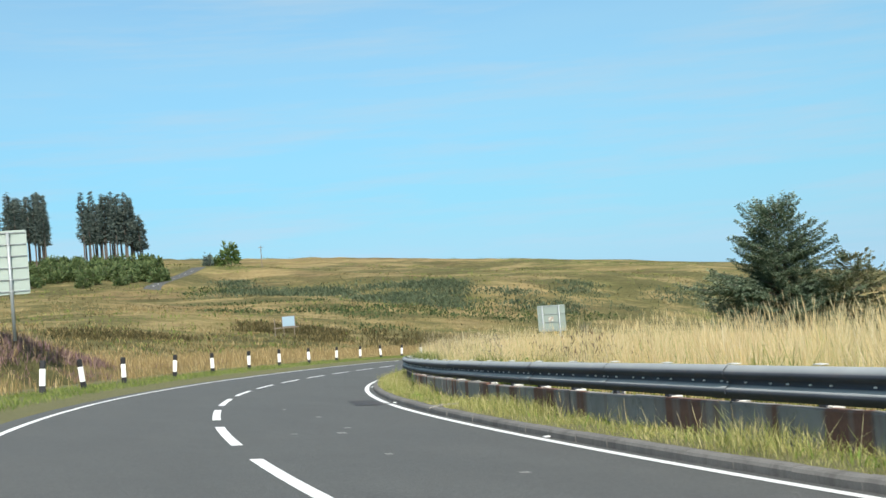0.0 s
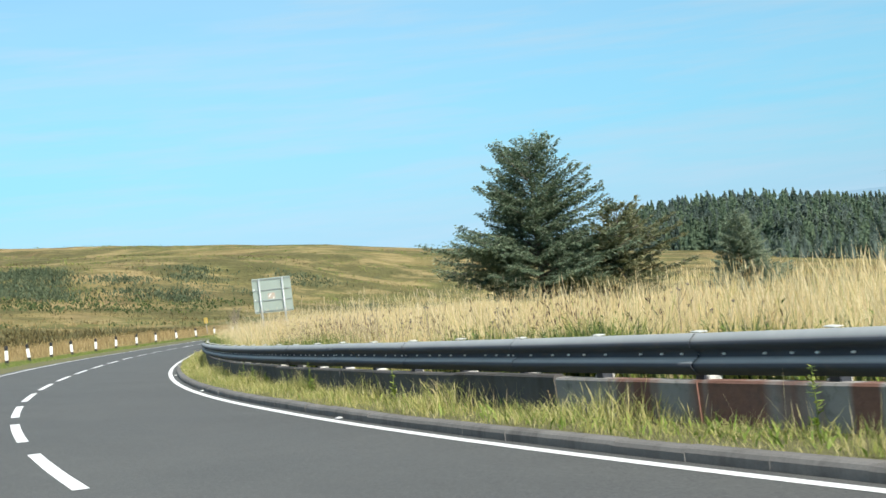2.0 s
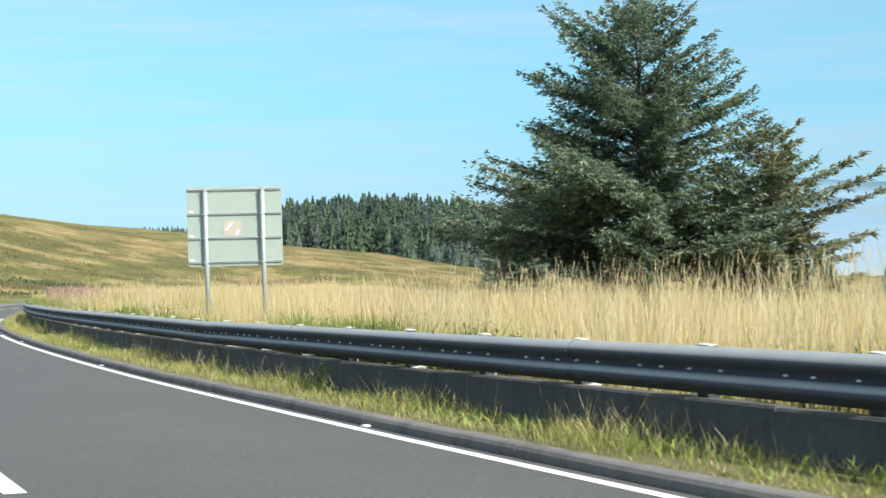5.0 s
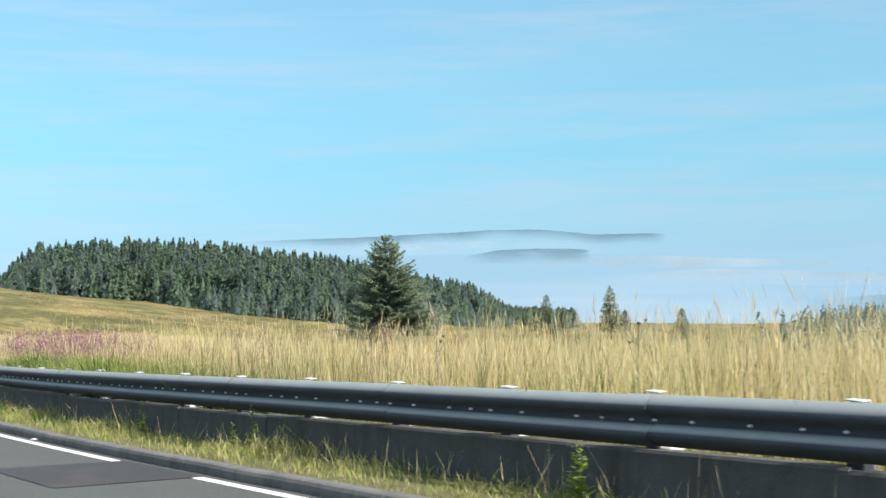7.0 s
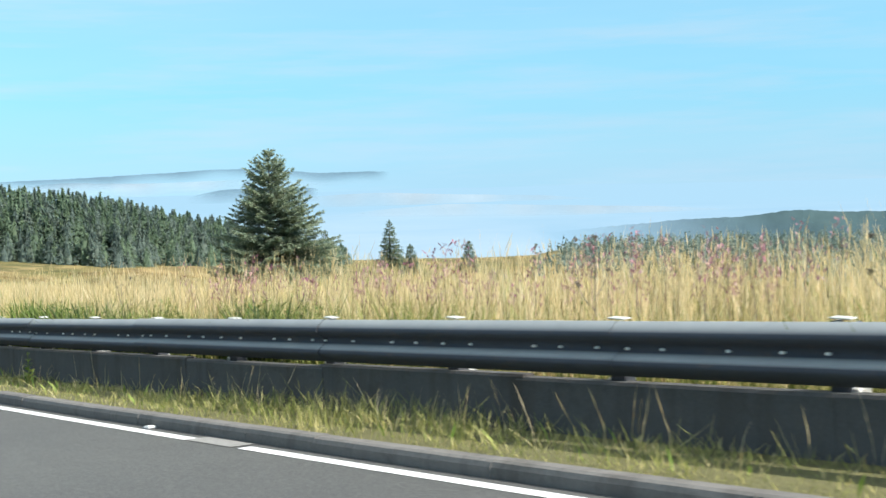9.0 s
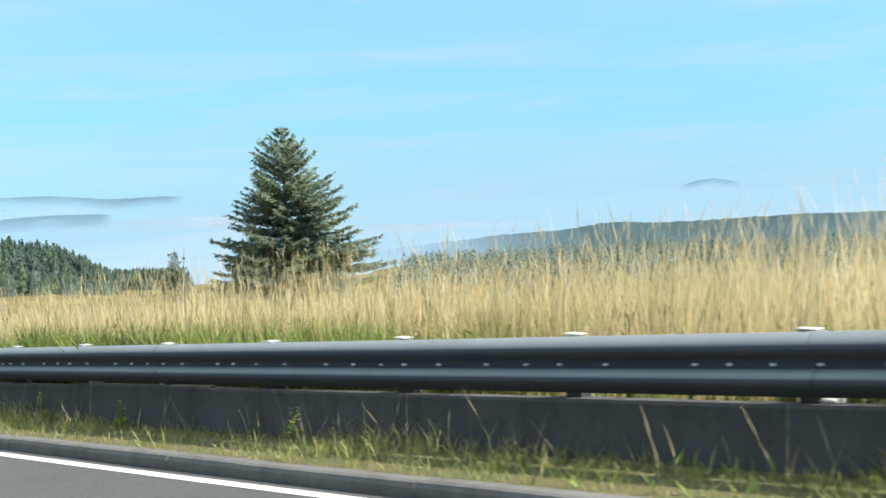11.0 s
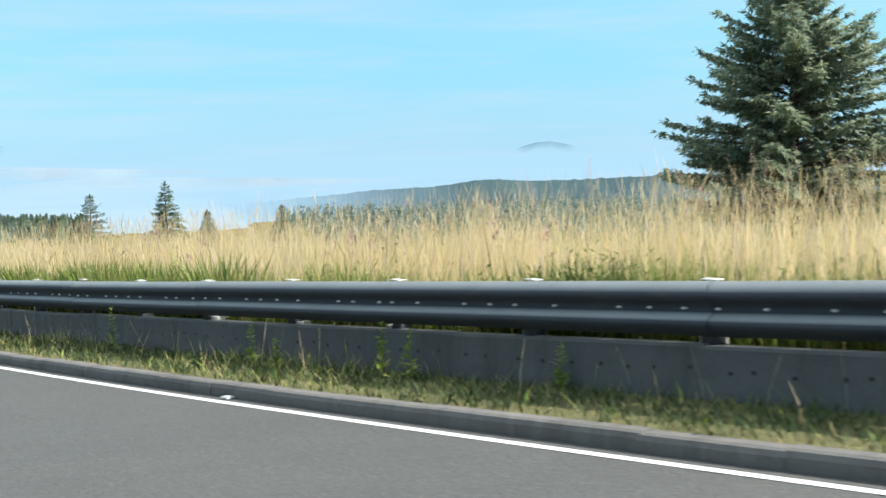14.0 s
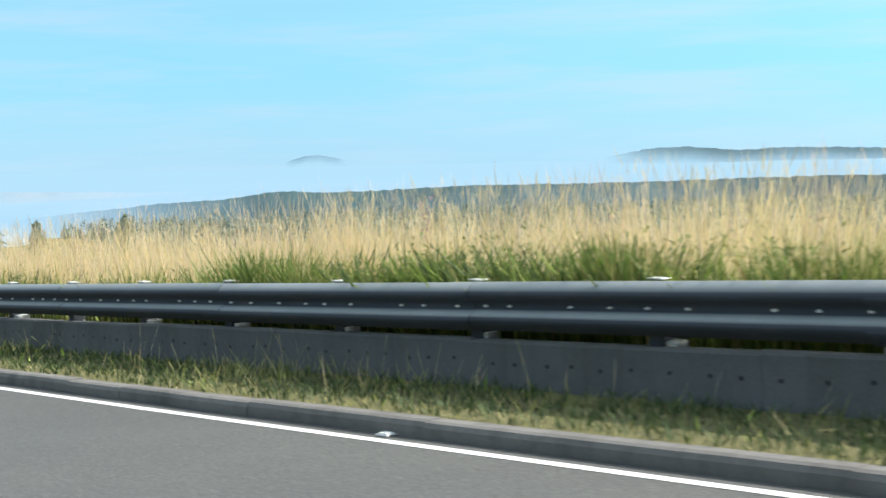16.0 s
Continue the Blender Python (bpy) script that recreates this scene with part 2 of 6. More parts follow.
def m_leaf(name, stops, trans=0.12):
    m = Nodes(name, 0.6)
    c = m.ramp(m.island(), stops)
    m.color(c)
    m.bsdf.inputs["Specular IOR Level"].default_value = 0.3
    t = m.n("ShaderNodeBsdfTranslucent")
    m.l(c, t.inputs["Color"])
    x = m.n("ShaderNodeMixShader", Fac=trans)
    m.l(m.bsdf.outputs[0], x.inputs[1])
    m.l(t.outputs[0], x.inputs[2])
    m.l(x.outputs[0], m.out.inputs["Surface"])
    return m.mat


def m_bark():
    m = Nodes("bark", 0.95)
    a = m.noise(6, 6, 0.7, m.coords((1, 1, 0.25)))
    m.color(m.ramp(a, [(0.3, (0.05, 0.04, 0.035)), (0.7, (0.2, 0.165, 0.135))])).bump(a, 0.03, 0.8)
    return m.mat


def m_ground():
    m = Nodes("moor_ground", 0.95)
    v = m.coords()
    warp = m.noise(0.012, 5, 0.6, m.coords((1, 1.6, 4)))
    mid = m.noise(0.055, 6, 0.65, m.coords((1, 1, 2)))
    fine = m.noise(1.1, 6, 0.7)
    vfine = m.noise(7, 4, 0.7)
    straw = m.ramp(fine, [(0.25, (0.136, 0.088, 0.036)), (0.5, (0.225, 0.165, 0.072)), (0.75, (0.315, 0.245, 0.118))])
    green = m.ramp(fine, [(0.25, (0.048, 0.060, 0.020)), (0.5, (0.104, 0.116, 0.036)), (0.75, (0.192, 0.176, 0.060))])
    dark = m.ramp(fine, [(0.3, (0.024, 0.036, 0.016)), (0.7, (0.068, 0.084, 0.036))])
    brown = m.ramp(fine, [(0.3, (0.080, 0.056, 0.036)), (0.7, (0.192, 0.128, 0.072))])
    c = m.mix(m.ramp(warp, [(0.42, (0, 0, 0)), (0.56, (1, 1, 1))]), straw, green)
    c = m.mix(m.ramp(mid, [(0.5, (0, 0, 0)), (0.62, (0.85, 0.85, 0.85))]), c, m.mix(m.ramp(warp, [(0.45, (0, 0, 0)), (0.55, (1, 1, 1))]), brown, dark))
    c = m.mix(m.ramp(m.noise(0.11, 5, 0.7), [(0.55, (0, 0, 0)), (0.7, (0.7, 0.7, 0.7))]), c, straw)
    c = m.mix(0.3, c, m.ramp(vfine, [(0.3, (0.064, 0.048, 0.020)), (0.7, (0.320, 0.256, 0.120))]))
    broad = m.noise(0.055, 5, 0.6, m.coords((0.35, 1.0, 1.0)))
    c = m.mix(m.ramp(broad, [(0.47, (0, 0, 0)), (0.55, (0.9, 0.9, 0.9))]), c, m.ramp(fine, [(0.3, (0.06, 0.062, 0.026)), (0.7, (0.14, 0.125, 0.052))]))
    band = m.noise(0.13, 6, 0.65, m.coords((0.5, 1.0, 1.5)))
    c = m.mix(m.ramp(band, [(0.50, (0, 0, 0)), (0.62, (0.6, 0.6, 0.6))]), c, m.ramp(fine, [(0.3, (0.26, 0.19, 0.09)), (0.7, (0.40, 0.31, 0.15))]))
    c = m.mix(m.ramp(band, [(0.36, (0.7, 0.7, 0.7)), (0.48, (0, 0, 0))]), c, m.ramp(fine, [(0.3, (0.04, 0.045, 0.018)), (0.7, (0.11, 0.10, 0.04))]))
    m.color(c).bump(fine, 0.35, 0.9)
    m.bsdf.inputs["Specular IOR Level"].default_value = 0.1
    return m.mat


def m_verge():
    m = Nodes("verge_soil", 0.95)
    f = m.noise(3, 5, 0.7)
    g = m.noise(40, 4, 0.7)
    c = m.mix(f, (0.07, 0.075, 0.025), (0.15, 0.13, 0.055))
    c = m.mix(0.4, c, m.ramp(g, [(0.3, (0.04, 0.05, 0.015)), (0.7, (0.26, 0.24, 0.09))]))
    m.color(c).bump(g, 0.03, 0.8)
    return m.mat


def m_plain(name, col, rough=0.6, metal=0.0, vary=0.25, scale=6.0):
    m = Nodes(name, rough, metal)
    a = m.noise(scale, 5, 0.65)
    m.color(m.mix(m.ramp(a, [(0.3, (0, 0, 0)), (0.8, (vary, vary, vary))]), col, tuple(0.45 * v for v in col)))
    m.bump(m.noise(scale * 12, 3), 0.002, 0.3)
    return m.mat


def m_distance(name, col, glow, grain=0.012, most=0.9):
    """Far distance with its haze put in as a glow, fading clear where it rises out of the valley fog: a backdrop
    kilometres behind the rest.
    """
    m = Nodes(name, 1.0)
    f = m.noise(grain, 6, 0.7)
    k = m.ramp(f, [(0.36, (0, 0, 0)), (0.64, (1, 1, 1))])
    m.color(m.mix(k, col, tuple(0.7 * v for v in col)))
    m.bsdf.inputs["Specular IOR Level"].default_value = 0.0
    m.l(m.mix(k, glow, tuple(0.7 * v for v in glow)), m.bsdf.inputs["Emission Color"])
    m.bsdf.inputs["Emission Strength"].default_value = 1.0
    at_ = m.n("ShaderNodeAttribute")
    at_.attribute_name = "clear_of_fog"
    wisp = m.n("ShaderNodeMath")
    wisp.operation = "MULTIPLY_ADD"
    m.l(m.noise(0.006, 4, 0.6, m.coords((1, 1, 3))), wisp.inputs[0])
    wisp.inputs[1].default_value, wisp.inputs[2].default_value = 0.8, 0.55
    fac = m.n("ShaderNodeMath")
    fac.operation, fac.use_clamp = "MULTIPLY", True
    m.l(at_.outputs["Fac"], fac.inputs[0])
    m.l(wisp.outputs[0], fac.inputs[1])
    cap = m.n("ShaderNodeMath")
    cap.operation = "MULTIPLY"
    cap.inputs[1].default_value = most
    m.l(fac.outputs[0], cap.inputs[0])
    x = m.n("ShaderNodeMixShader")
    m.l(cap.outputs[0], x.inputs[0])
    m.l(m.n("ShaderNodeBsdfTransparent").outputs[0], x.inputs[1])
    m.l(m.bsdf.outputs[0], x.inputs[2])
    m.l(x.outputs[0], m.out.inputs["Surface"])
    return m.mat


MAT = dict(
    asphalt=m_asphalt(), patch=m_patch(), paint=m_paint(),
    kerb=m_concrete("kerb_stone", (0.085, 0.081, 0.076), (0.21, 0.20, 0.185)),
    wall=m_concrete("wall_concrete", (0.05, 0.05, 0.052), (0.13, 0.128, 0.124), (0.05, 0.04, 0.032)),
    wall_pale=m_concrete("pale_wall_concrete", (0.08, 0.082, 0.086), (0.17, 0.17, 0.17), (0.07, 0.065, 0.06)),
    block=m_concrete("pale_concrete_block", (0.5, 0.5, 0.48), (0.75, 0.74, 0.70), (0.3, 0.28, 0.24)),
    rust=m_rust(),
    scuff=m_plain("pale_scuff", (0.26, 0.255, 0.24), 0.8, 0, 0.8, 30.0),
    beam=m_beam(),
    post_steel=m_steel("galvanised_post", (0.36, 0.37, 0.38), (0.52, 0.53, 0.53), 0.6, 0.3),
    cap=m_plain("pale_post_cap", (0.52, 0.52, 0.48), 0.6, 0.1, 0.4, 9.0),
    sign_back=m_plain("sign_back_aluminium", (0.36, 0.42, 0.37), 0.5, 0.25, 0.15, 3.0),
    sign_post=m_plain("sign_post_grey", (0.34, 0.37, 0.37), 0.45, 0.3, 0.2),
    white=m_plain("white_plastic", (0.8, 0.8, 0.77), 0.5, 0, 0.2),
    black=m_plain("black_plastic", (0.015, 0.015, 0.017), 0.5, 0, 0.2),
    yellow=m_plain("sign_yellow", (0.62, 0.42, 0.08), 0.5, 0, 0.2),
    red=m_plain("red_reflector", (0.5, 0.04, 0.02), 0.3, 0, 0.1),
    stud=m_plain("stud_white", (0.75, 0.76, 0.72), 0.4, 0, 0.2),
    sticker=m_plain("sticker_buff", (0.46, 0.40, 0.33), 0.6, 0, 0.3, 14.0),
    rust_film=m_plain("faded_orange_film", (0.50, 0.38, 0.28), 0.6, 0, 0.3, 14.0),
    sign_pale=m_plain("sign_pale_blue", (0.27, 0.38, 0.46), 0.4, 0, 0.2),
    wood=m_plain("weathered_wood", (0.20, 0.165, 0.13), 0.9, 0, 0.4, 9.0),
    bleached=m_plain("bleached_wood", (0.42, 0.38, 0.32), 0.9, 0, 0.4, 9.0),
    bracken=m_grass("bracken", [(0.0, (0.04, 0.065, 0.025)), (0.6, (0.075, 0.11, 0.042)), (1.0, (0.13, 0.15, 0.06))]),
    # thicket greens raised by half to carry the haze over the moor
    thicket=m_grass("gorse_thicket", [(0.0, (0.06, 0.085, 0.05)), (0.6, (0.10, 0.13, 0.075)), (1.0, (0.16, 0.18, 0.10))]),
    fern=m_grass("fern", [(0.0, (0.05, 0.08, 0.03)), (0.5, (0.11, 0.15, 0.055)), (1.0, (0.22, 0.25, 0.09))], 0.6, 0.35),
    dock=m_grass("dead_dock", [(0.0, (0.07, 0.045, 0.03)), (0.6, (0.14, 0.09, 0.06)), (1.0, (0.24, 0.16, 0.11))]),
    weed=m_grass("weed_leaves", [(0.0, (0.13, 0.20, 0.03)), (0.6, (0.26, 0.34, 0.06)), (1.0, (0.45, 0.46, 0.14))]),
    bark=m_bark(), ground=m_ground(), verge=m_verge(),
    straw=m_grass("dry_grass", [(0.0, (0.48, 0.36, 0.16)), (0.3, (0.67, 0.51, 0.24)), (0.7, (0.80, 0.65, 0.37)), (1.0, (0.87, 0.76, 0.53))], 0.7, 0.48, ((0.82, 0.58, 0.36), (0.60, 0.58, 0.28), (0.88, 0.78, 0.52))),
    green=m_grass("green_grass", [(0.0, (0.08, 0.12, 0.025)), (0.5, (0.17, 0.23, 0.05)), (1.0, (0.32, 0.34, 0.10))]),
    olive=m_grass("olive_undergrowth", [(0.0, (0.10, 0.13, 0.03)), (0.4, (0.22, 0.25, 0.07)), (0.8, (0.38, 0.36, 0.13)), (1.0, (0.55, 0.47, 0.22))], 0.7, 0.4),
    rank=m_grass("rank_grass", [(0.0, (0.11, 0.10, 0.035)), (0.4, (0.20, 0.17, 0.065)), (0.8, (0.31, 0.24, 0.11)), (1.0, (0.42, 0.32, 0.19))], 0.7, 0.4),
    lush=m_grass("lush_weeds", [(0.0, (0.12, 0.19, 0.03)), (0.5, (0.22, 0.31, 0.06)), (1.0, (0.38, 0.44, 0.12))], 0.6, 0.35),
    vergegrass=m_grass("verge_grass", [(0.0, (0.18, 0.22, 0.06)), (0.35, (0.33, 0.34, 0.10)), (0.7, (0.54, 0.48, 0.19)), (1.0, (0.72, 0.62, 0.34))], 0.7, 0.4),
    moorstraw=m_grass("moor_dry_grass", [(0.0, (0.17, 0.12, 0.05)), (0.4, (0.32, 0.23, 0.10)), (0.8, (0.47, 0.35, 0.17)), (1.0, (0.58, 0.46, 0.26))]),
    moorbrown=m_grass("moor_sedge", [(0.0, (0.05, 0.045, 0.02)), (0.5, (0.10, 0.085, 0.035)), (1.0, (0.19, 0.15, 0.06))]),
    feather=m_grass("feather_grass", [(0.0, (0.50, 0.42, 0.24)), (0.5, (0.66, 0.56, 0.38)), (1.0, (0.74, 0.62, 0.50))], 0.7, 0.4),
    bramble=m_grass("bramble_leaves", [(0.0, (0.07, 0.11, 0.025)), (0.5, (0.14, 0.20, 0.045)), (0.85, (0.20, 0.26, 0.06)), (1.0, (0.30, 0.22, 0.09))]),
    pinkhead=m_grass("pinkish_grass", [(0.0, (0.56, 0.42, 0.26)), (0.5, (0.70, 0.54, 0.42)), (1.0, (0.74, 0.56, 0.50))], 0.7, 0.45),
    flower=m_grass("willowherb_seed", [(0.0, (0.27, 0.10, 0.15)), (0.5, (0.38, 0.18, 0.23)), (0.8, (0.46, 0.29, 0.28)), (1.0, (0.60, 0.47, 0.40))]),
    heather=m_grass("heather", [(0.0, (0.12, 0.085, 0.06)), (0.5, (0.20, 0.13, 0.12)), (0.85, (0.30, 0.18, 0.20)), (1.0, (0.36, 0.27, 0.16))]),
    spruce=m_leaf("spruce_needles", [(0.0, (0.085, 0.13, 0.08)), (0.5, (0.18, 0.245, 0.145)), (0.85, (0.29, 0.36, 0.22)), (1.0, (0.42, 0.47, 0.32))], 0.45),
    spruce_dark=m_leaf("dark_spruce", [(0.0, (0.065, 0.10, 0.065)), (0.5, (0.14, 0.195, 0.12)), (0.85, (0.23, 0.29, 0.185)), (1.0, (0.36, 0.41, 0.28))], 0.4),
    # brighter copy for the tall spruce, its hazy light put into the needle colour
    spruce_hazy_lit=m_leaf("hazy_lit_spruce", [(0.0, (0.13, 0.175, 0.125)), (0.5, (0.245, 0.305, 0.205)), (0.85, (0.36, 0.42, 0.29)), (1.0, (0.46, 0.50, 0.37))], 0.5),
    spruce_brown=m_leaf("brownish_spruce", [(0.0, (0.10, 0.12, 0.06)), (0.5, (0.19, 0.21, 0.11)), (1.0, (0.34, 0.33, 0.19))], 0.45),
    dull=m_leaf("dull_needles", [(0.0, (0.10, 0.10, 0.07)), (0.6, (0.17, 0.16, 0.11)), (1.0, (0.26, 0.23, 0.17))], 0.4),
    forest_green=m_leaf("green_forest_needles", [(0.0, (0.09, 0.14, 0.095)), (0.5, (0.13, 0.19, 0.12)), (1.0, (0.19, 0.26, 0.16))], 0.45),
    forest_dark=m_leaf("dark_forest_needles", [(0.0, (0.06, 0.09, 0.085)), (0.5, (0.09, 0.13, 0.11)), (1.0, (0.14, 0.185, 0.145))], 0.4),
    # greyed and blued: the haze of the distance is mixed into these needles
    forest=m_leaf("hazy_forest_needles", [(0.0, (0.115, 0.16, 0.145)), (0.5, (0.15, 0.20, 0.17)), (1.0, (0.19, 0.24, 0.195))], 0.5),
    # pine crowns lightened, with the haze across the dip in their colour
    pine=m_leaf("hazy_pine_needles", [(0.0, (0.05, 0.075, 0.068)), (0.6, (0.085, 0.115, 0.10)), (1.0, (0.14, 0.17, 0.14))], 0.3),
    scrub=m_leaf("scrub_needles", [(0.0, (0.055, 0.09, 0.035)), (0.6, (0.11, 0.155, 0.055)), (1.0, (0.19, 0.23, 0.09))], 0.3),
    broad=m_leaf("broad_leaves", [(0.0, (0.04, 0.07, 0.02)), (0.6, (0.09, 0.14, 0.04)), (1.0, (0.17, 0.22, 0.07))], 0.25),
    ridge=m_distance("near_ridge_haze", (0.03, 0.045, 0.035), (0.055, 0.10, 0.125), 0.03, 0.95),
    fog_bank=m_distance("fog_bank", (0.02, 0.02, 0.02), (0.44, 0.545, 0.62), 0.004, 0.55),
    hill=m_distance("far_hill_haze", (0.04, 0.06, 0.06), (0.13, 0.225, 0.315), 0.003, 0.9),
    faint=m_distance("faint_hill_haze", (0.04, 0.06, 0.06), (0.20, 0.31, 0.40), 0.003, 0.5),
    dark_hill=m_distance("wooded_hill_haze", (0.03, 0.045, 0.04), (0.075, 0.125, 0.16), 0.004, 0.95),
)


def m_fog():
    """Fog seen from above, its sunlight put in as emission, melting into the haze of the horizon: a glowing backdrop.
    """
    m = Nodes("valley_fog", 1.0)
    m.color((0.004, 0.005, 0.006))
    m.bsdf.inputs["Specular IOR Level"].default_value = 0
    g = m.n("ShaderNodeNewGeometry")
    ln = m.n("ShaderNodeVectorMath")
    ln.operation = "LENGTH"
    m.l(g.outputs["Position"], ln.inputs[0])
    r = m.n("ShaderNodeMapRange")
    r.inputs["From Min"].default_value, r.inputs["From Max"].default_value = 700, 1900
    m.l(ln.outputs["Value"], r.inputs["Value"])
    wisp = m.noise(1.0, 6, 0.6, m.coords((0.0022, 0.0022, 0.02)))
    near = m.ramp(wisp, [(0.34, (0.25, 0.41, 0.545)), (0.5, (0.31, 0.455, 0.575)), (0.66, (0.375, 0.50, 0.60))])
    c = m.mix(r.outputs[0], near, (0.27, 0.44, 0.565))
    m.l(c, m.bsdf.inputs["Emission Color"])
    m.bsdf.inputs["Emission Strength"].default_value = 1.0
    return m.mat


MAT["fog"] = m_fog()

# ---- the line of the road ----
STEP = 20.0
BEND = [0.0139, 0.0118, 0.0092, 0.0090, 0.0049, 0.0023, 0.0052, 0.0056, 0.0028, 0.0034, 0.0039, 0.0047, 0.0042, 0.0034, 0.0027, 0.0023, 0.0020, 0.0019, 0.0017]
FALL = [-0.0155, -0.0267, -0.0490, -0.0559, -0.0584, -0.0616, -0.0657, -0.0626, -0.0716, -0.0666, -0.0657, -0.0715, -0.0663, -0.0639, -0.0745, -0.0781, -0.0792, -0.0795, -0.0795]
CANT = [0.0759, 0.0809, 0.0697, 0.0584, 0.0632, 0.0686, 0.0519, 0.0443, 0.0514, 0.0435, 0.0453, 0.0398, 0.0349, 0.0382, 0.0131, 0.0173, 0.0201, 0.0218, 0.0227]
S0, S1 = -60.0, 330.0
RS = np.arange(S0, S1 + 0.5, 1.0)
_kn = -20 + STEP * np.arange(len(BEND))
_k, _g = np.interp(RS, _kn, BEND), np.interp(RS, _kn, FALL)
RB = np.interp(RS, _kn, CANT)
RH = np.concatenate([[0], np.cumsum((_k[1:] + _k[:-1]) / 2)])
RX = np.concatenate([[0], np.cumsum(np.sin((RH[1:] + RH[:-1]) / 2))])
RZ = np.concatenate([[0], np.cumsum((_g[1:] + _g[:-1]) / 2)])
_o = int(-S0)
RH -= RH[_o]
RX = np.concatenate([[0], np.cumsum(np.sin((RH[1:] + RH[:-1]) / 2))])
RY = np.concatenate([[0], np.cumsum(np.cos((RH[1:] + RH[:-1]) / 2))])
RX, RY, RZ = RX - RX[_o], RY - RY[_o], RZ - RZ[_o]
EDGE, CENTRE, LEFT, RAIL = 4.915, 1.471, -1.675, 6.11
# how the carriageway's edge strays from its mean line
DRIFT_S = [0, 150, 175, 192, 210, 228, 246, 330]
DRIFT = [0, 0, 0.07, -0.10, -0.17, -0.13, -0.29, -0.29]


def at(s, o, h=0.0):
    """A place by the road: metres along, metres to the right, height over the road's plane."""
    s, o = np.asarray(s, float), np.asarray(o, float)
    o = o + np.interp(s, DRIFT_S, DRIFT) * np.interp(o, [2.2, 4.4, 5.35, 6.0], [0, 1, 1, 0])
    hd = np.interp(s, RS, RH)
    x = np.interp(s, RS, RX) + o * np.cos(hd)
    y = np.interp(s, RS, RY) - o * np.sin(hd)
    z = np.interp(s, RS, RZ) - np.interp(s, RS, RB) * np.clip(o, -9, 9) + h
    return np.stack(np.broadcast_arrays(x, y, z), -1)


def frame_at(s, o, h=0.0, upright=True):
    """A pose by the road: x along the road, y to its left, z up."""
    p, q = at(s, o, h), at(s + 0.5, o, h)
    d = Vector(q - p).normalized()
    if upright:
        d = Vector((d.x, d.y, 0)).normalized()
    side = Vector((0, 0, 1)).cross(d).normalized()
    up = d.cross(side)
    m = Matrix((d, side, up)).transposed().to_4x4()
    m.translation = Vector(p)
    return m


def sheet(name, verts, faces, mat, smooth=False):
    me = bpy.data.meshes.new(name)
    me.from_pydata([tuple(map(float, v)) for v in verts], [], [tuple(map(int, f)) for f in faces])
    me.materials.append(mat)
    if smooth:
        me.polygons.foreach_set("use_smooth", [True] * len(me.polygons))
    me.update()
    return me


def fast(name, verts, quads, tris, mat):
    """A mesh from arrays of corners, four-sided and three-sided faces."""
    me = bpy.data.meshes.new(name)
    nq, nt = len(quads), len(tris)
    me.vertices.add(len(verts))
    me.vertices.foreach_set("co", np.asarray(verts, np.float32).ravel())
    me.loops.add(4 * nq + 3 * nt)
    me.loops.foreach_set("vertex_index", np.concatenate([np.ravel(quads), np.ravel(tris)]).astype(np.int32))
    me.polygons.add(nq + nt)
    me.polygons.foreach_set("loop_start", np.concatenate([4 * np.arange(nq), 4 * nq + 3 * np.arange(nt)]).astype(np.int32))
    me.materials.append(mat)
    me.update(calc_edges=True)
    return me


def strip(name, sa, sb, profile, mat, step=1.0, smooth=True, closed=False):
    """A band along the road with the given cross-section of (offset, height)."""
    ss = np.arange(sa, sb + 1e-6, step)
    if ss[-1] < sb - 1e-6:
        ss = np.append(ss, sb)
    pts = np.stack([at(ss, o, h) for o, h in profile], 1)
    n, k = len(ss), len(profile)
    faces = []
    for i in range(n - 1):
        for j in range(k if closed else k - 1):
            a, b = i * k + j, i * k + (j + 1) % k
            faces.append((a, a + k, b + k, b))
    if closed:
        faces += [tuple(range(k)), tuple(range((n - 1) * k + k - 1, (n - 1) * k - 1, -1))]
    return sheet(name, pts.reshape(-1, 3), faces, mat, smooth)


def smoothstep(a, b, v):
    t = np.clip((v - a) / (b - a), 0, 1)
    return t * t * (3 - 2 * t)


# heights of the land, by bearing round the bend: near it, across the dip, and far off
BEARING = [-180, -90, 0, 10, 20, 30, 40, 45, 50, 55, 63, 75, 90, 120, 160, 180]
NEAR_Z = [0, 2, -0.5, -2.0, -3.0, -3.6, -4.6, -5.6, -7.0, -8.6, -11, -13, -14, -14, -6, 0]
DIP_Z = [0, 9, 16, 12.4, 8.9, 4.6, -1.9, -6.6, -10.2, -16.0, -25, -33, -40, -40, -20, 0]
FAR_Z = [0, 9, 10, 2, -20, -70, -110, -130, -150, -160, -120, -100, -80, -80, -50, 0]


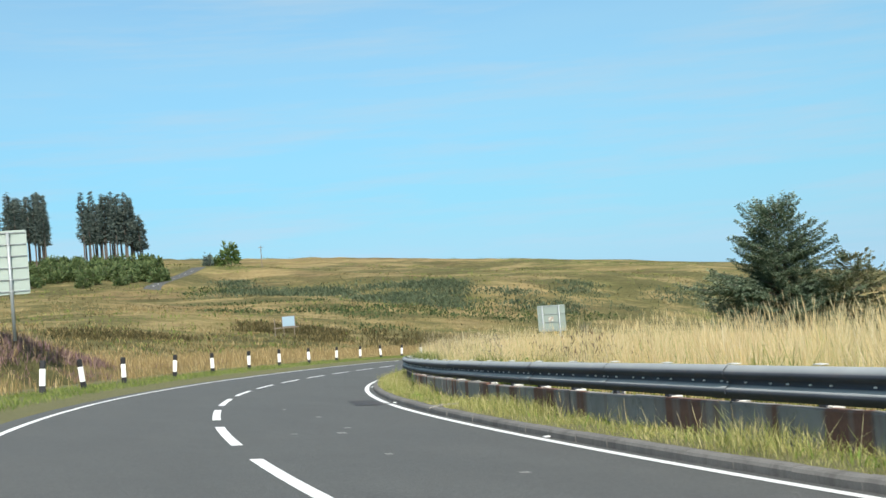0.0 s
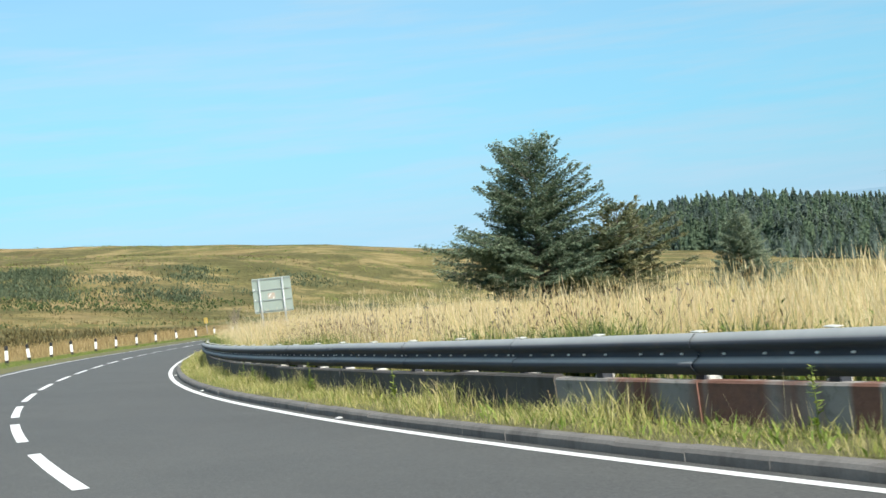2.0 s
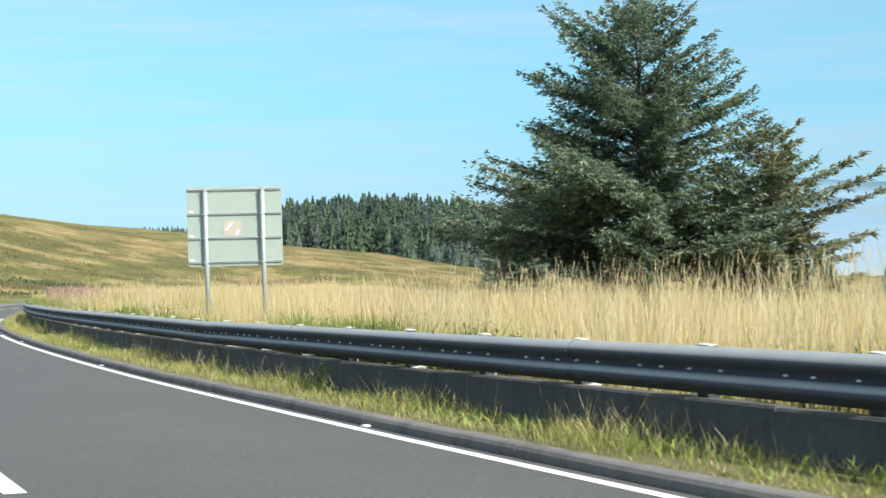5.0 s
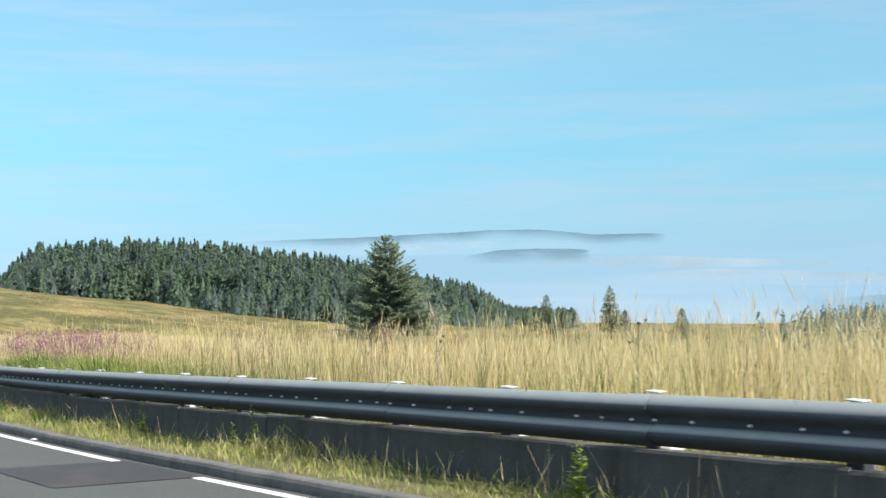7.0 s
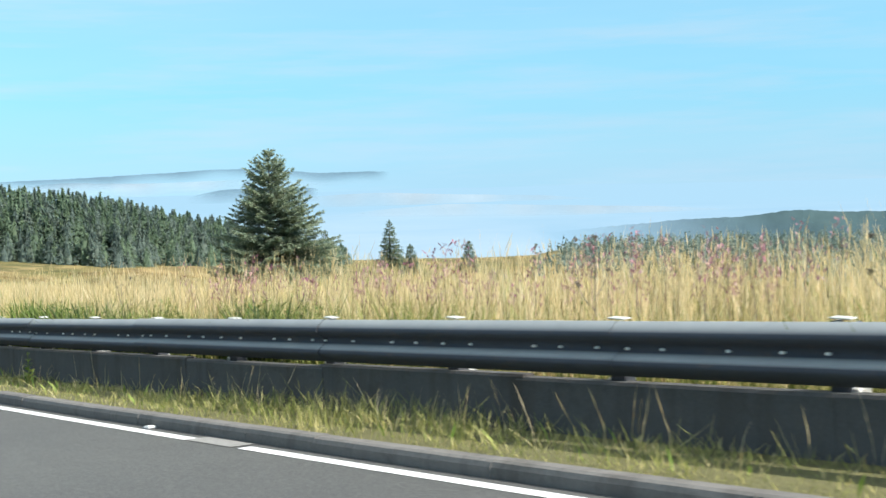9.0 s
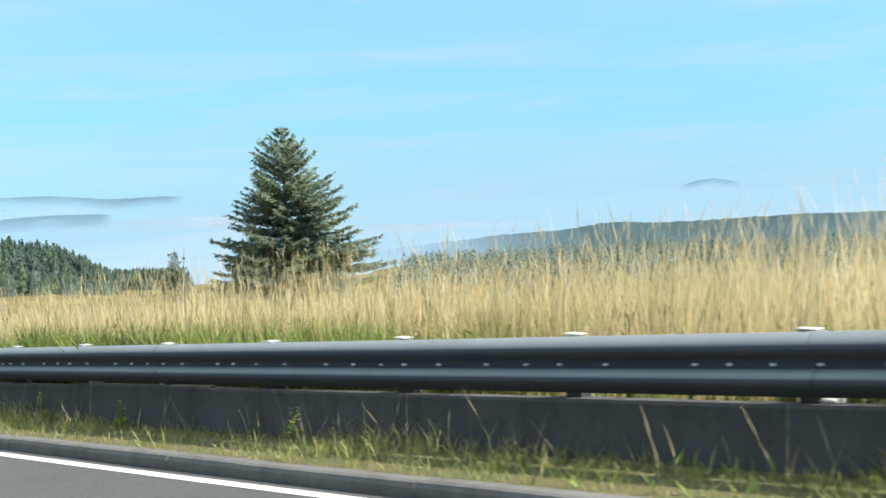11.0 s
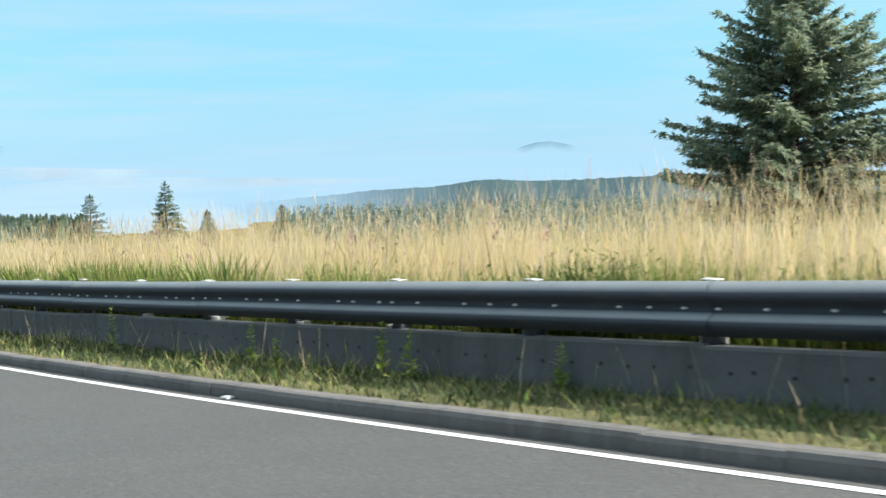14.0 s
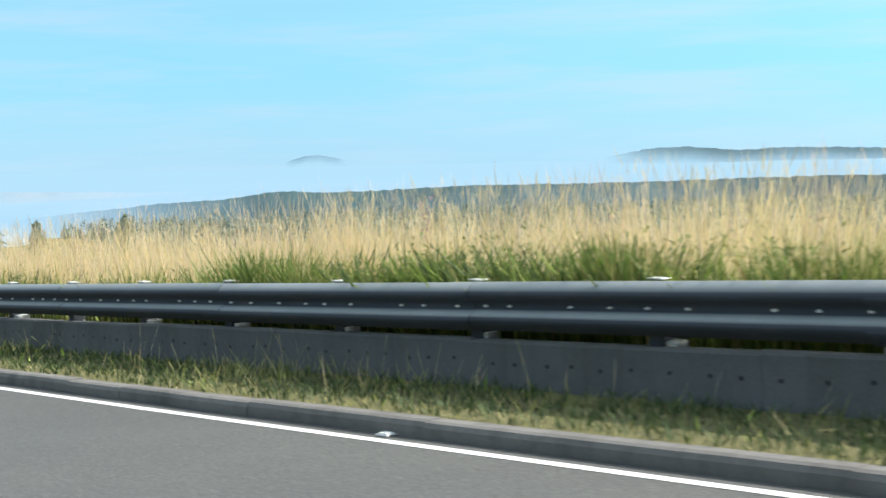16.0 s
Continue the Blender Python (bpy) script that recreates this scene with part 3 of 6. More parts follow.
def land(x, y):
    x, y = np.asarray(x, float), np.asarray(y, float)
    shape = x.shape
    x, y = x.ravel(), y.ravel()
    best, idx = np.full(x.shape, 1e12), np.zeros(x.shape, int)
    for i in range(0, len(RS), 2):
        d = (x - RX[i]) ** 2 + (y - RY[i]) ** 2
        m = d < best
        best[m], idx[m] = d[m], i
    hd = RH[idx]
    o = (x - RX[idx]) * np.cos(hd) - (y - RY[idx]) * np.sin(hd)
    away = np.sqrt(best)
    zr = RZ[idx] - RB[idx] * np.clip(o, -9, 9)
    under = np.where(np.abs(o - 1.6) < 8.2, -0.32, 0.0) + np.where(o < -2.6, 0.16 * smoothstep(2.6, 5, -o), 0) + np.where(o > 6, 0.12, 0)
    near = zr + under - np.where(o > 16, 0.08 * (o - 16), 0)
    az = np.degrees(np.arctan2(x - 20, y - 60))
    r = np.hypot(x - 20, y - 60)
    za, zb, zc = (np.interp(az, BEARING, v) for v in (NEAR_Z, DIP_Z, FAR_Z))
    far = za + (zb - za) * smoothstep(90, 310, r) + (zc - zb) * smoothstep(340, 1500, r)
    far = far + 9 * np.exp(-((x - 520) ** 2 + (y - 285) ** 2) / 2 / 62.0 ** 2)
    mound = 1.75 * np.exp(-((x - 0.5) / 4.6) ** 2 / 2 - ((y - 46) / 9.0) ** 2 / 2) * smoothstep(4.8, 8.5, -o)
    roll = 1.1 * np.sin(x * 0.043 + 1.3 * np.sin(y * 0.021)) * np.sin(y * 0.05 + 0.7) + 0.4 * np.sin(x * 0.13 + y * 0.09)
    far = far + roll * smoothstep(60, 200, r) * np.where(r > 250, 0.35, 1.0)
    w = np.where(o < 0, smoothstep(7, 75, away), smoothstep(18, 130, away))
    return ((1 - w) * near + w * far + mound).reshape(shape)


# ---- ground ----
def ground():
    def axis(c, fine, half, out):
        a = list(np.arange(-half, half + 0.1, fine))
        step, v = fine, half
        while v < out:
            step *= 1.16
            v += step
            a.append(v)
            a.insert(0, -v)
        return np.array(a) + c
    xs, ys = axis(75, 2.0, 110, 4300), axis(85, 2.0, 115, 4300)
    gx, gy = np.meshgrid(xs, ys)
    z = land(gx, gy)
    bump = np.array([[noise.noise(Vector((a * 0.35, b * 0.35, 0))) for a in xs] for b in ys])
    z = z + bump * 0.12 * (np.abs(gx - 75) < 130) + bump * 0.3 * (np.hypot(gx - 20, gy - 60) > 250)
    w = len(xs)
    faces = [(j * w + i, j * w + i + 1, (j + 1) * w + i + 1, (j + 1) * w + i) for j in range(len(ys) - 1) for i in range(w - 1)]
    ob = new("ground", sheet("ground", np.stack([gx, gy, z], -1).reshape(-1, 3), faces, MAT["ground"], True))
    return tagged(ob, "rough moorland in straw, brown and green", "ground", kind="structure")


ground()

road = new("road", strip("road", S0, S1, [(LEFT - 0.55, -0.02), (LEFT - 0.3, 0), (CENTRE, 0.0), (EDGE + 0.2, 0.0)], MAT["asphalt"]))
tagged(road, "grey worn asphalt two-lane road round a bend", "road", kind="structure")


def road_part(name, sa, sb, oa, ob_, mat, lift=0.004, step=1.0):
    me = strip(name, sa, sb, [(oa, lift), (ob_, lift)], mat, step)
    o = new(name, me)
    o.parent = road
    return o


for a, b in ((S0, 24.9), (25.4, 99.9), (102.0, 126.9), (127.7, 191.0), (192.3, S1)):
    half = 0.042 if a > 190 else 0.06
    road_part("edge_line", a, b, EDGE - half, EDGE + half, MAT["paint"])
road_part("edge_line", S0, S1, LEFT - 0.06, LEFT + 0.06, MAT["paint"])
for k in range(-10, 53):
    a = 8.54 + 6.0 * k
    if a > S0 + 1 and a + 4 < S1:
        road_part("centre_dash", a, a + 4.0, CENTRE - 0.07, CENTRE + 0.07, MAT["paint"])
road_part("tarmac_patch", 99.9, 102.0, 3.6, 5.0, MAT["patch"], 0.006)
road_part("tarmac_patch", 191.0, 192.4, 3.9, 5.02, MAT["patch"], 0.006)
road_part("tarmac_patch", 24.4, 27.0, 4.2, 4.78, MAT["patch"], 0.006)

# pale scuffs on the tarmac
for a, b, ln, wd in ((15.9, 2.9, 0.26, 0.12), (17.0, 3.15, 0.18, 0.10), (20.3, 3.1, 0.30, 0.10), (12.3, 2.8, 0.16, 0.08), (16.1, 2.3, 0.14, 0.09), (23.6, 2.7, 0.22, 0.08), (9.8, 3.4, 0.12, 0.10), (127.0, 4.86, 0.7, 0.2)):
    road_part("scuff", a, a + ln, b, b + wd, MAT["scuff"], 0.005, 0.2)

# ---- verge, kerb and crash barrier ----
verge_in = new("verge", strip("verge", S0, S1, [(EDGE + 0.35, 0.085), (5.45, 0.105), (5.9, 0.10), (6.6, 0.12), (9.0, 0.14), (9.8, 0.10), (11.5, -0.5)], MAT["verge"]))
tagged(verge_in, "narrow grassy verge between kerb and barrier", "verge", kind="structure")
verge_out = new("verge", strip("verge", S0, S1, [(LEFT - 0.5, -0.03), (LEFT - 0.9, 0.03), (LEFT - 2.2, 0.12), (LEFT - 4.0, 0.17), (LEFT - 4.8, 0.1), (LEFT - 6.5, -0.5)], MAT["verge"]))
tagged(verge_out, "mown green roadside verge", "verge", kind="structure")


def box_bm(l, w, h, bevel=0.0, z0=0.0):
    bm = bmesh.new()
    bmesh.ops.create_cube(bm, size=1)
    bmesh.ops.transform(bm, matrix=Matrix.Translation((0, 0, z0 + h / 2)) @ Matrix.Diagonal((l, w, h, 1)), verts=bm.verts)
    if bevel:
        bmesh.ops.bevel(bm, geom=bm.edges[:], offset=bevel, segments=1, affect="EDGES")
    return bm


def bm_mesh(name, bm, mat, smooth=False):
    me = bpy.data.meshes.new(name)
    bm.to_mesh(me)
    bm.free()
    me.materials.append(mat)
    if smooth:
        me.polygons.foreach_set("use_smooth", [True] * len(me.polygons))
    return me


def part(name, bm, mat, parent, label="", m=None, smooth=False):
    ob = new(name, bm_mesh(name, bm, mat, smooth) if isinstance(bm, bmesh.types.BMesh) else bm)
    ob.parent = parent
    if m is not None:
        ob.matrix_basis = m
    return tagged(ob, label)


def profile_mesh(name, length, prof, mat, smooth=False):
    """An extrusion along x of a closed section of (y, z)."""
    k = len(prof)
    v = [(x, y, z) for x in (-length / 2, length / 2) for y, z in prof]
    f = [(j, (j + 1) % k, k + (j + 1) % k, k + j) for j in range(k)]
    f += [tuple(range(k - 1, -1, -1)), tuple(range(k, 2 * k))]
    return sheet(name, v, f, mat, smooth)


# kerb stones
kerb = new("kerb", None)
tagged(kerb, "dark weathered kerb stones along the road edge", "kerb", kind="structure")
kerb_me = profile_mesh("kerb_stone", 0.912, [(0.085, -0.2), (0.078, 0.07), (0.06, 0.098), (0.03, 0.108), (-0.07, 0.104), (-0.085, -0.2)], MAT["kerb"])
rk = random.Random(3)
far_k = []
for i in range(int((S1 - S0) / 0.915) - 2):
    s = S0 + 1 + 0.915 * i
    m = frame_at(s, EDGE + 0.27 + rk.uniform(-0.006, 0.006), rk.uniform(-0.004, 0.004), False) @ pose(0, 0, 0, 0, 0, rk.uniform(-0.2, 0.2))
    if 2 < s < 270:
        part("kerb_stone", kerb_me, None, kerb, m=m)
    else:
        far_k.append(m)
kv = [tuple(m @ v.co) for m in far_k for v in kerb_me.vertices]
kf = [tuple(i * len(kerb_me.vertices) + j for j in p.vertices) for i in range(len(far_k)) for p in kerb_me.polygons]
tagged(part("kerb_stones", sheet("kerb_stones", kv, kf, MAT["kerb"]), None, kerb), kind="stuff")

# crash barrier: W-beams bolted to posts over a low concrete wall
barrier = tagged(new("crash_barrier", None), "grey galvanised steel crash barrier with corrugated rail", "crash barrier")


def w_beam(length, half=0.172, deep=0.084, t=0.005):
    """A corrugated rail: two rounded waves, pressed from one sheet, open at the back."""
    zs = np.linspace(-half, half, 31)
    c = np.cos(np.pi * np.abs(zs) / (0.53 * half))
    y = deep / 2 * (1 - np.sign(c) * np.abs(c) ** 0.7)
    out = np.clip((np.abs(zs) / half - 0.53) / 0.47, 0, 1)
    y = np.where(out > 0, deep * (1 - out ** 1.5), y)
    v, f = [], []
    for off in (0.0, -t):
        n0 = len(v)
        for x in (-length / 2, length / 2):
            v += [(x, yy + off, z) for yy, z in zip(y, zs)]
        k = len(zs)
        for j in range(k - 1):
            q = (n0 + j, n0 + k + j, n0 + k + j + 1, n0 + j + 1)
            f.append(q if off else q[::-1])
    k = len(zs)
    rim = [(j, j + 1, 2 * k + j + 1, 2 * k + j) for j in range(k - 1)]
    rim += [(k + j + 1, k + j, 3 * k + j, 3 * k + j + 1) for j in range(k - 1)]
    rim += [(0, 2 * k, 3 * k, k), (k - 1, 2 * k - 1, 4 * k - 1, 3 * k - 1)]
    n0 = len(v)
    v += v[:]
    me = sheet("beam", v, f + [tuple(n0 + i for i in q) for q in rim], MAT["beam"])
    me.polygons.foreach_set("use_smooth", [i < len(f) for i in range(len(me.polygons))])
    return me


SPAN = 3.24
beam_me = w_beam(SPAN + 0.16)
bolt_bm = bmesh.new()
bmesh.ops.create_cone(bolt_bm, cap_ends=True, segments=8, radius1=0.013, radius2=0.009, depth=0.016)
bmesh.ops.scale(bolt_bm, vec=(1.6, 0.8, 1), verts=bolt_bm.verts)
bolt_me = bm_mesh("bolt", bolt_bm, MAT["stud"])
post_bm = box_bm(0.11, 0.012, 0.88, 0, -0.02)
for dy in (-1, 1):
    extra = box_bm(0.012, 0.10, 0.88, 0, -0.02)
    bmesh.ops.translate(extra, verts=extra.verts, vec=(0.055 * dy, -0.05, 0))
    tmp = bpy.data.meshes.new("tmp")
    extra.to_mesh(tmp)
    extra.free()
    post_bm.from_mesh(tmp)
    bpy.data.meshes.remove(tmp)
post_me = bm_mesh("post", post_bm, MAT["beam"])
cap_me = bm_mesh("post_cap", box_bm(0.125, 0.09, 0.010, 0.003), MAT["cap"])
block_me = bm_mesh("concrete_block", box_bm(0.13, 0.14, 0.525, 0.008, -0.02), MAT["block"])
rb = random.Random(5)
nspan = int((S1 - S0 - 6) / SPAN)
for i in range(nspan):
    s = S0 + 3 + SPAN * (i + 0.5)
    lift = rb.uniform(-0.004, 0.004)
    m = frame_at(s, RAIL - 0.004 * (i % 2), 0.694 + lift, False) @ pose(0, 0, 0, rb.uniform(-0.8, 0.8), rb.uniform(-0.07, 0.07), rb.uniform(-0.05, 0.05))
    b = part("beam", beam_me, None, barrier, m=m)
    if 0 < s < 260:
        for dx in (-1.5, -1.2, -0.92, -0.34, 0.0, 0.31, 0.62, 1.1, 1.42):
            part("bolt", bolt_me, None, b, m=pose(dx + rb.uniform(-0.05, 0.05), 0.009, 0.002, -90))
    for dx in (0.0, SPAN / 2):
        p = frame_at(s + dx, RAIL + 0.11, 0.0)
        part("post", post_me, None, barrier, m=p @ pose(0, 0, rb.uniform(-0.015, 0.005), rb.uniform(-1, 1), rb.uniform(-1.5, 1.5)))
        part("post_cap", cap_me, None, barrier, m=p @ pose(0, -0.03, 0.866 + rb.uniform(-0.004, 0.008), 0, 0, rb.uniform(-4, 4)))
        part("spacer_block", block_me, None, barrier, m=p @ pose(rb.uniform(-0.1, 0.1), -0.08, rb.uniform(-0.02, 0.01)))

wall = tagged(new("retaining_wall", None), "low stained concrete wall beneath the barrier rail", "wall", kind="structure")


def wall_panel(top, mat):
    return profile_mesh("wall_panel", 2.415, [(0.06, -0.25), (0.06, top - 0.02), (0.045, top), (-0.05, top), (-0.06, top - 0.015), (-0.06, -0.25)], MAT[mat])


high_me, low_me, rusty_me = wall_panel(0.482, "wall"), wall_panel(0.458, "wall_pale"), wall_panel(0.475, "rust")
hole_bm = bmesh.new()
bmesh.ops.create_cone(hole_bm, cap_ends=True, segments=10, radius1=0.017, radius2=0.015, depth=0.012)
hole_me = bm_mesh("weep_hole", hole_bm, MAT["black"])
for i in range(int((S1 - S0 - 6) / 2.43)):
    s = S0 + 3 + 2.43 * (i + 0.5)
    me = rusty_me if s < 34 else (high_me if s < 186 else low_me)
    pn = part("wall_panel", me, None, wall, m=frame_at(s, RAIL + 0.10, rb.uniform(-0.012, 0.012), False) @ pose(0, 0, 0, rb.uniform(-1, 1), 0, rb.uniform(-0.2, 0.2)))
    if 204 < s < 262:
        for k in range(9):
            part("weep_hole", hole_me, None, pn, m=pose(-1.08 + 0.26 * k + rb.uniform(-0.06, 0.06), 0.058, 0.30 + rb.uniform(-0.015, 0.015), -90))

# ---- trees ----
def tube_bm(bm, pts, radii, seg=6):
    rings = []
    for i, (p, r) in enumerate(zip(pts, radii)):
        d = (pts[min(i + 1, len(pts) - 1)] - pts[max(i - 1, 0)]).normalized()
        a = d.orthogonal().normalized()
        b = d.cross(a)
        rings.append([bm.verts.new(p + r * (math.cos(2 * math.pi * k / seg) * a + math.sin(2 * math.pi * k / seg) * b)) for k in range(seg)])
    for u, v in zip(rings, rings[1:]):
        for k in range(seg):
            bm.faces.new((u[k], u[(k + 1) % seg], v[(k + 1) % seg], v[k]))


def spruce(name, height, radius, seed, label, m, lean=0.0, whorls=26, fullness=1.0, droop=0.25, base=0.06, top_power=0.85, uneven=0.2, spray=0.42, group="", sparse=0.0, mat="spruce", bias=(0.0, 0.0), tip=0.10, hang=0.55, rise=0.18, arms=(6, 7, 8), side=0.36, bushy=0.3, extra=(), clump=0.0, tufts=10):
    """A spruce: a tapered trunk, whorls of limbs, and sprays of needles along each limb."""
    r = random.Random(seed)
    tree = tagged(new(name, None), label, "tree", group)
    tree.matrix_basis = m
    bm = bmesh.new()
    trunk = [Vector((lean * height * (i / 8) ** 1.5 + r.uniform(-0.03, 0.03) * height * 0.1, r.uniform(-0.03, 0.03) * height * 0.1, height * i / 8 - 0.4 * (i == 0))) for i in range(9)]
    tube_bm(bm, trunk, [0.022 * height * (1 - i / 8) ** 0.9 + 0.012 for i in range(9)], 8)
    limbs = bmesh.new()
    V, F = [], []

    def blade(p, d, up, ln, wd):
        side = d.cross(up).normalized() * wd
        n0 = len(V)
        mid = p + d * ln * 0.4 + up * ln * 0.05
        V.extend([tuple(p), tuple(mid + side), tuple(p + d * ln - up * ln * 0.08), tuple(mid - side)])
        F.append((n0, n0 + 1, n0 + 2, n0 + 3))

    lobes = [r.uniform(1 - uneven, 1 + uneven) for _ in range(9)]
    arms_at = [(f, a, ln) for f, a, ln in extra]
    for w in range(whorls):
        f = base + (1 - base) * (w + r.uniform(-0.3, 0.3)) / whorls
        f = min(max(f, base), 0.985)
        reach0 = radius * (1 - f) ** top_power * (0.75 + 0.25 * min(1, f / 0.15))
        n = max(4, int(r.choice(arms) * fullness * (0.6 + 0.6 * (1 - f))))
        a0 = r.uniform(0, 6.28)
        for k in range(n):
            if r.random() < sparse:
                continue
            a = a0 + 6.283 * k / n + r.uniform(-0.3, 0.3)
            lob = lobes[int(a / 6.283 * 9) % 9]
            wob = 1 + 1.5 * uneven * (1 - 0.8 * f) * noise.noise(Vector((1.4 * math.cos(a), 1.4 * math.sin(a), 4.5 * f + seed)))
            arms_at.append((f, a, reach0 * r.uniform(0.75, 1.1) * lob * (1 + bias[1] * (1 - f) ** 0.5 * math.cos(a - bias[0])) * wob + 0.12))
    for f, a, reach in arms_at:
        z = f * height
        up0 = rise * (1 - 0.6 * f) + 0.75 * f ** 2
        start = Vector((lean * height * f ** 1.5, 0, z))
        pts = []
        for j in range(6):
            u = j / 5
            pts.append(start + Vector((math.cos(a) * reach * u, math.sin(a) * reach * u, reach * (up0 * u - (droop + 0.15 * (1 - f)) * u * u * 1.5 + tip * u ** 4))))
        if reach > 0.5:
            tube_bm(limbs, pts, [0.012 * reach * (1 - j / 6) + 0.004 for j in range(6)], 4)
        if clump:
            # rounded masses of short tufts round the outer bough
            n = max(3, int(reach / 0.34))
            for j in range(n):
                u = 0.22 + 0.80 * (j + r.random()) / n
                i0 = min(int(u * 5), 4)
                p = pts[i0].lerp(pts[i0 + 1], min(u * 5 - i0, 1.1))
                d0 = (pts[i0 + 1] - pts[i0]).normalized()
                rad = clump * (0.085 * reach + 0.16) * (1.2 - 0.75 * u)
                across = d0.cross(Vector((0, 0, 1))).normalized()
                for _q in range(tufts):
                    x, z = r.uniform(-1, 1), r.uniform(-1, 0.55)
                    off = (across * x + Vector((0, 0, z * 0.8 * (1 - 0.5 * abs(x)))) + d0 * r.uniform(-0.4, 0.4)) * rad
                    d = (d0 * 1.1 + across * x * 0.7 + Vector((0, 0, r.uniform(-hang * 0.6, 0.45)))).normalized()
                    up = Vector((r.uniform(-.6, .6), r.uniform(-.6, .6), 1)).normalized()
                    size = spray * r.uniform(0.5, 1.0)
                    for s2 in (-1, 0, 1):
                        d2 = (d + s2 * d.cross(up).normalized() * r.uniform(0.35, 0.8)).normalized()
                        blade(p + off, d2, up, size, size * r.uniform(0.10, 0.17))
        steps = max(3, int(reach / (spray * 0.62)))
        for j in range(steps):
            u = 0.16 + 0.86 * (j + r.random()) / steps
            i0 = min(int(u * 5), 4)
            p = pts[i0].lerp(pts[i0 + 1], min(u * 5 - i0, 1.15))
            d0 = (pts[i0 + 1] - pts[i0]).normalized()
            across = d0.cross(Vector((0, 0, 1))).normalized()
            for sgn in (-1, 1, 0):
                # a side shoot, with sprays along it
                if sgn:
                    shoot = (d0 * r.uniform(0.5, 0.9) + sgn * across * r.uniform(0.6, 1.0) + Vector((0, 0, r.uniform(-0.35, 0.18)))).normalized()
                    ln = (side * reach * (1.02 - u) * r.uniform(0.5, 1.1) + bushy * r.uniform(0.6, 1.3) * spray) * min(1.0, 0.5 + u)
                else:
                    shoot = (d0 + Vector((r.uniform(-.3, .3), r.uniform(-.3, .3), r.uniform(-0.1, 0.45)))).normalized()
                    ln = (0.2 + bushy) * spray
                k = max(1, int(ln / (spray * 0.42)))
                for q in range(k):
                    v = (q + r.random()) / k
                    b = p + shoot * ln * v + Vector((0, 0, -0.10 * ln * v * v))
                    size = spray * r.uniform(0.6, 1.15) * (0.6 + 0.4 * min(1.0, reach / 1.5))
                    up = Vector((r.uniform(-.5, .5), r.uniform(-.5, .5), 1)).normalized()
                    for s2 in (-1, 1):
                        d2 = (shoot + s2 * shoot.cross(up).normalized() * r.uniform(0.35, 1.0) + Vector((0, 0, r.uniform(-hang, 0.25)))).normalized()
                        blade(b, d2, up, size, size * r.uniform(0.13, 0.22))
    for k in range(42):
        # the leading shoot
        a, f = r.uniform(0, 6.28), k / 42
        blade(Vector((lean * height, 0, height * (0.94 + 0.075 * f))), Vector((math.cos(a) * (0.9 - 0.5 * f), math.sin(a) * (0.9 - 0.5 * f), 0.7)).normalized(), Vector((math.cos(a), math.sin(a), -.5)).normalized(), spray * 0.8, spray * 0.12)
    part("trunk", bm, MAT["bark"], tree, smooth=True)
    part("branchwork", limbs, MAT["bark"], tree)
    part("crown", sheet("crown", V, F, MAT[mat]), None, tree)
    return tree


def on_land(x, y, dz=0.0):
    return Matrix.Translation((x, y, float(land(np.array([x]), np.array([y]))[0]) + dz))


spruce("spruce_tree", 10.0, 6.7, 11, "broad dark green spruce tree behind the barrier", Matrix.Translation((57.3, 70.9, -5.6)), whorls=28, fullness=1.0, droop=0.10, uneven=0.36, spray=0.25, top_power=0.56, sparse=0.06, bias=(1.7, 0.15), tip=0.14, rise=0.46, side=0.36, hang=0.9, bushy=0.55, clump=1.8, tufts=13, mat="spruce_dark", extra=((0.10, 1.75, 7.2), (0.15, 1.95, 6.9), (0.22, 2.2, 6.2), (0.28, 1.85, 5.8), (0.36, 2.0, 5.0), (0.62, 2.3, 3.4), (0.74, 2.3, 2.7), (0.22, -1.1, 6.0), (0.32, -1.3, 5.6), (0.44, -1.0, 4.8), (0.56, -0.9, 4.0), (0.66, -0.8, 3.5), (0.14, -0.6, 5.8)))
spruce("spruce_tree", 6.2, 3.9, 12, "small green spruce beside a larger one", Matrix.Translation((61.0, 67.6, -5.9)), whorls=17, fullness=1.0, droop=0.05, spray=0.29, sparse=0.1, rise=0.42, uneven=0.35, top_power=0.62, bushy=0.6, clump=1.1, mat="spruce_brown")
spruce("spruce_tree", 12.9, 6.6, 21, "tall dense conical spruce with upswept branches", Matrix.Translation((163.4, 124.3, -15.5)), whorls=36, fullness=1.05, droop=0.11, uneven=0.30, spray=0.31, top_power=0.86, hang=0.7, bias=(-1.76, 0.30), tip=0.16, rise=0.34, sparse=0.10, bushy=0.75, clump=0.95, mat="spruce_hazy_lit")
for x, y, z, h, seed, label in ((443, 137.3, -18.8, 15.5, 31, "distant dark spruce in the valley"), (427.8, 156.1, -21.0, 13.5, 32, "distant dark spruce in the valley"), (415.9, 128.9, -25.3, 8.5, 33, "small dark spruce in the valley"), (413.4, 111.1, -24.6, 9.0, 34, "small dark spruce in the valley")):
    spruce("spruce_tree", h, h * (0.43 if h > 10 else 0.34), seed, label, Matrix.Translation((x, y, z - h)), whorls=20, spray=0.8, fullness=1.15, top_power=1.0, bushy=0.6, droop=0.12, rise=0.25, uneven=0.4, group="valley spruces", mat="spruce_dark")


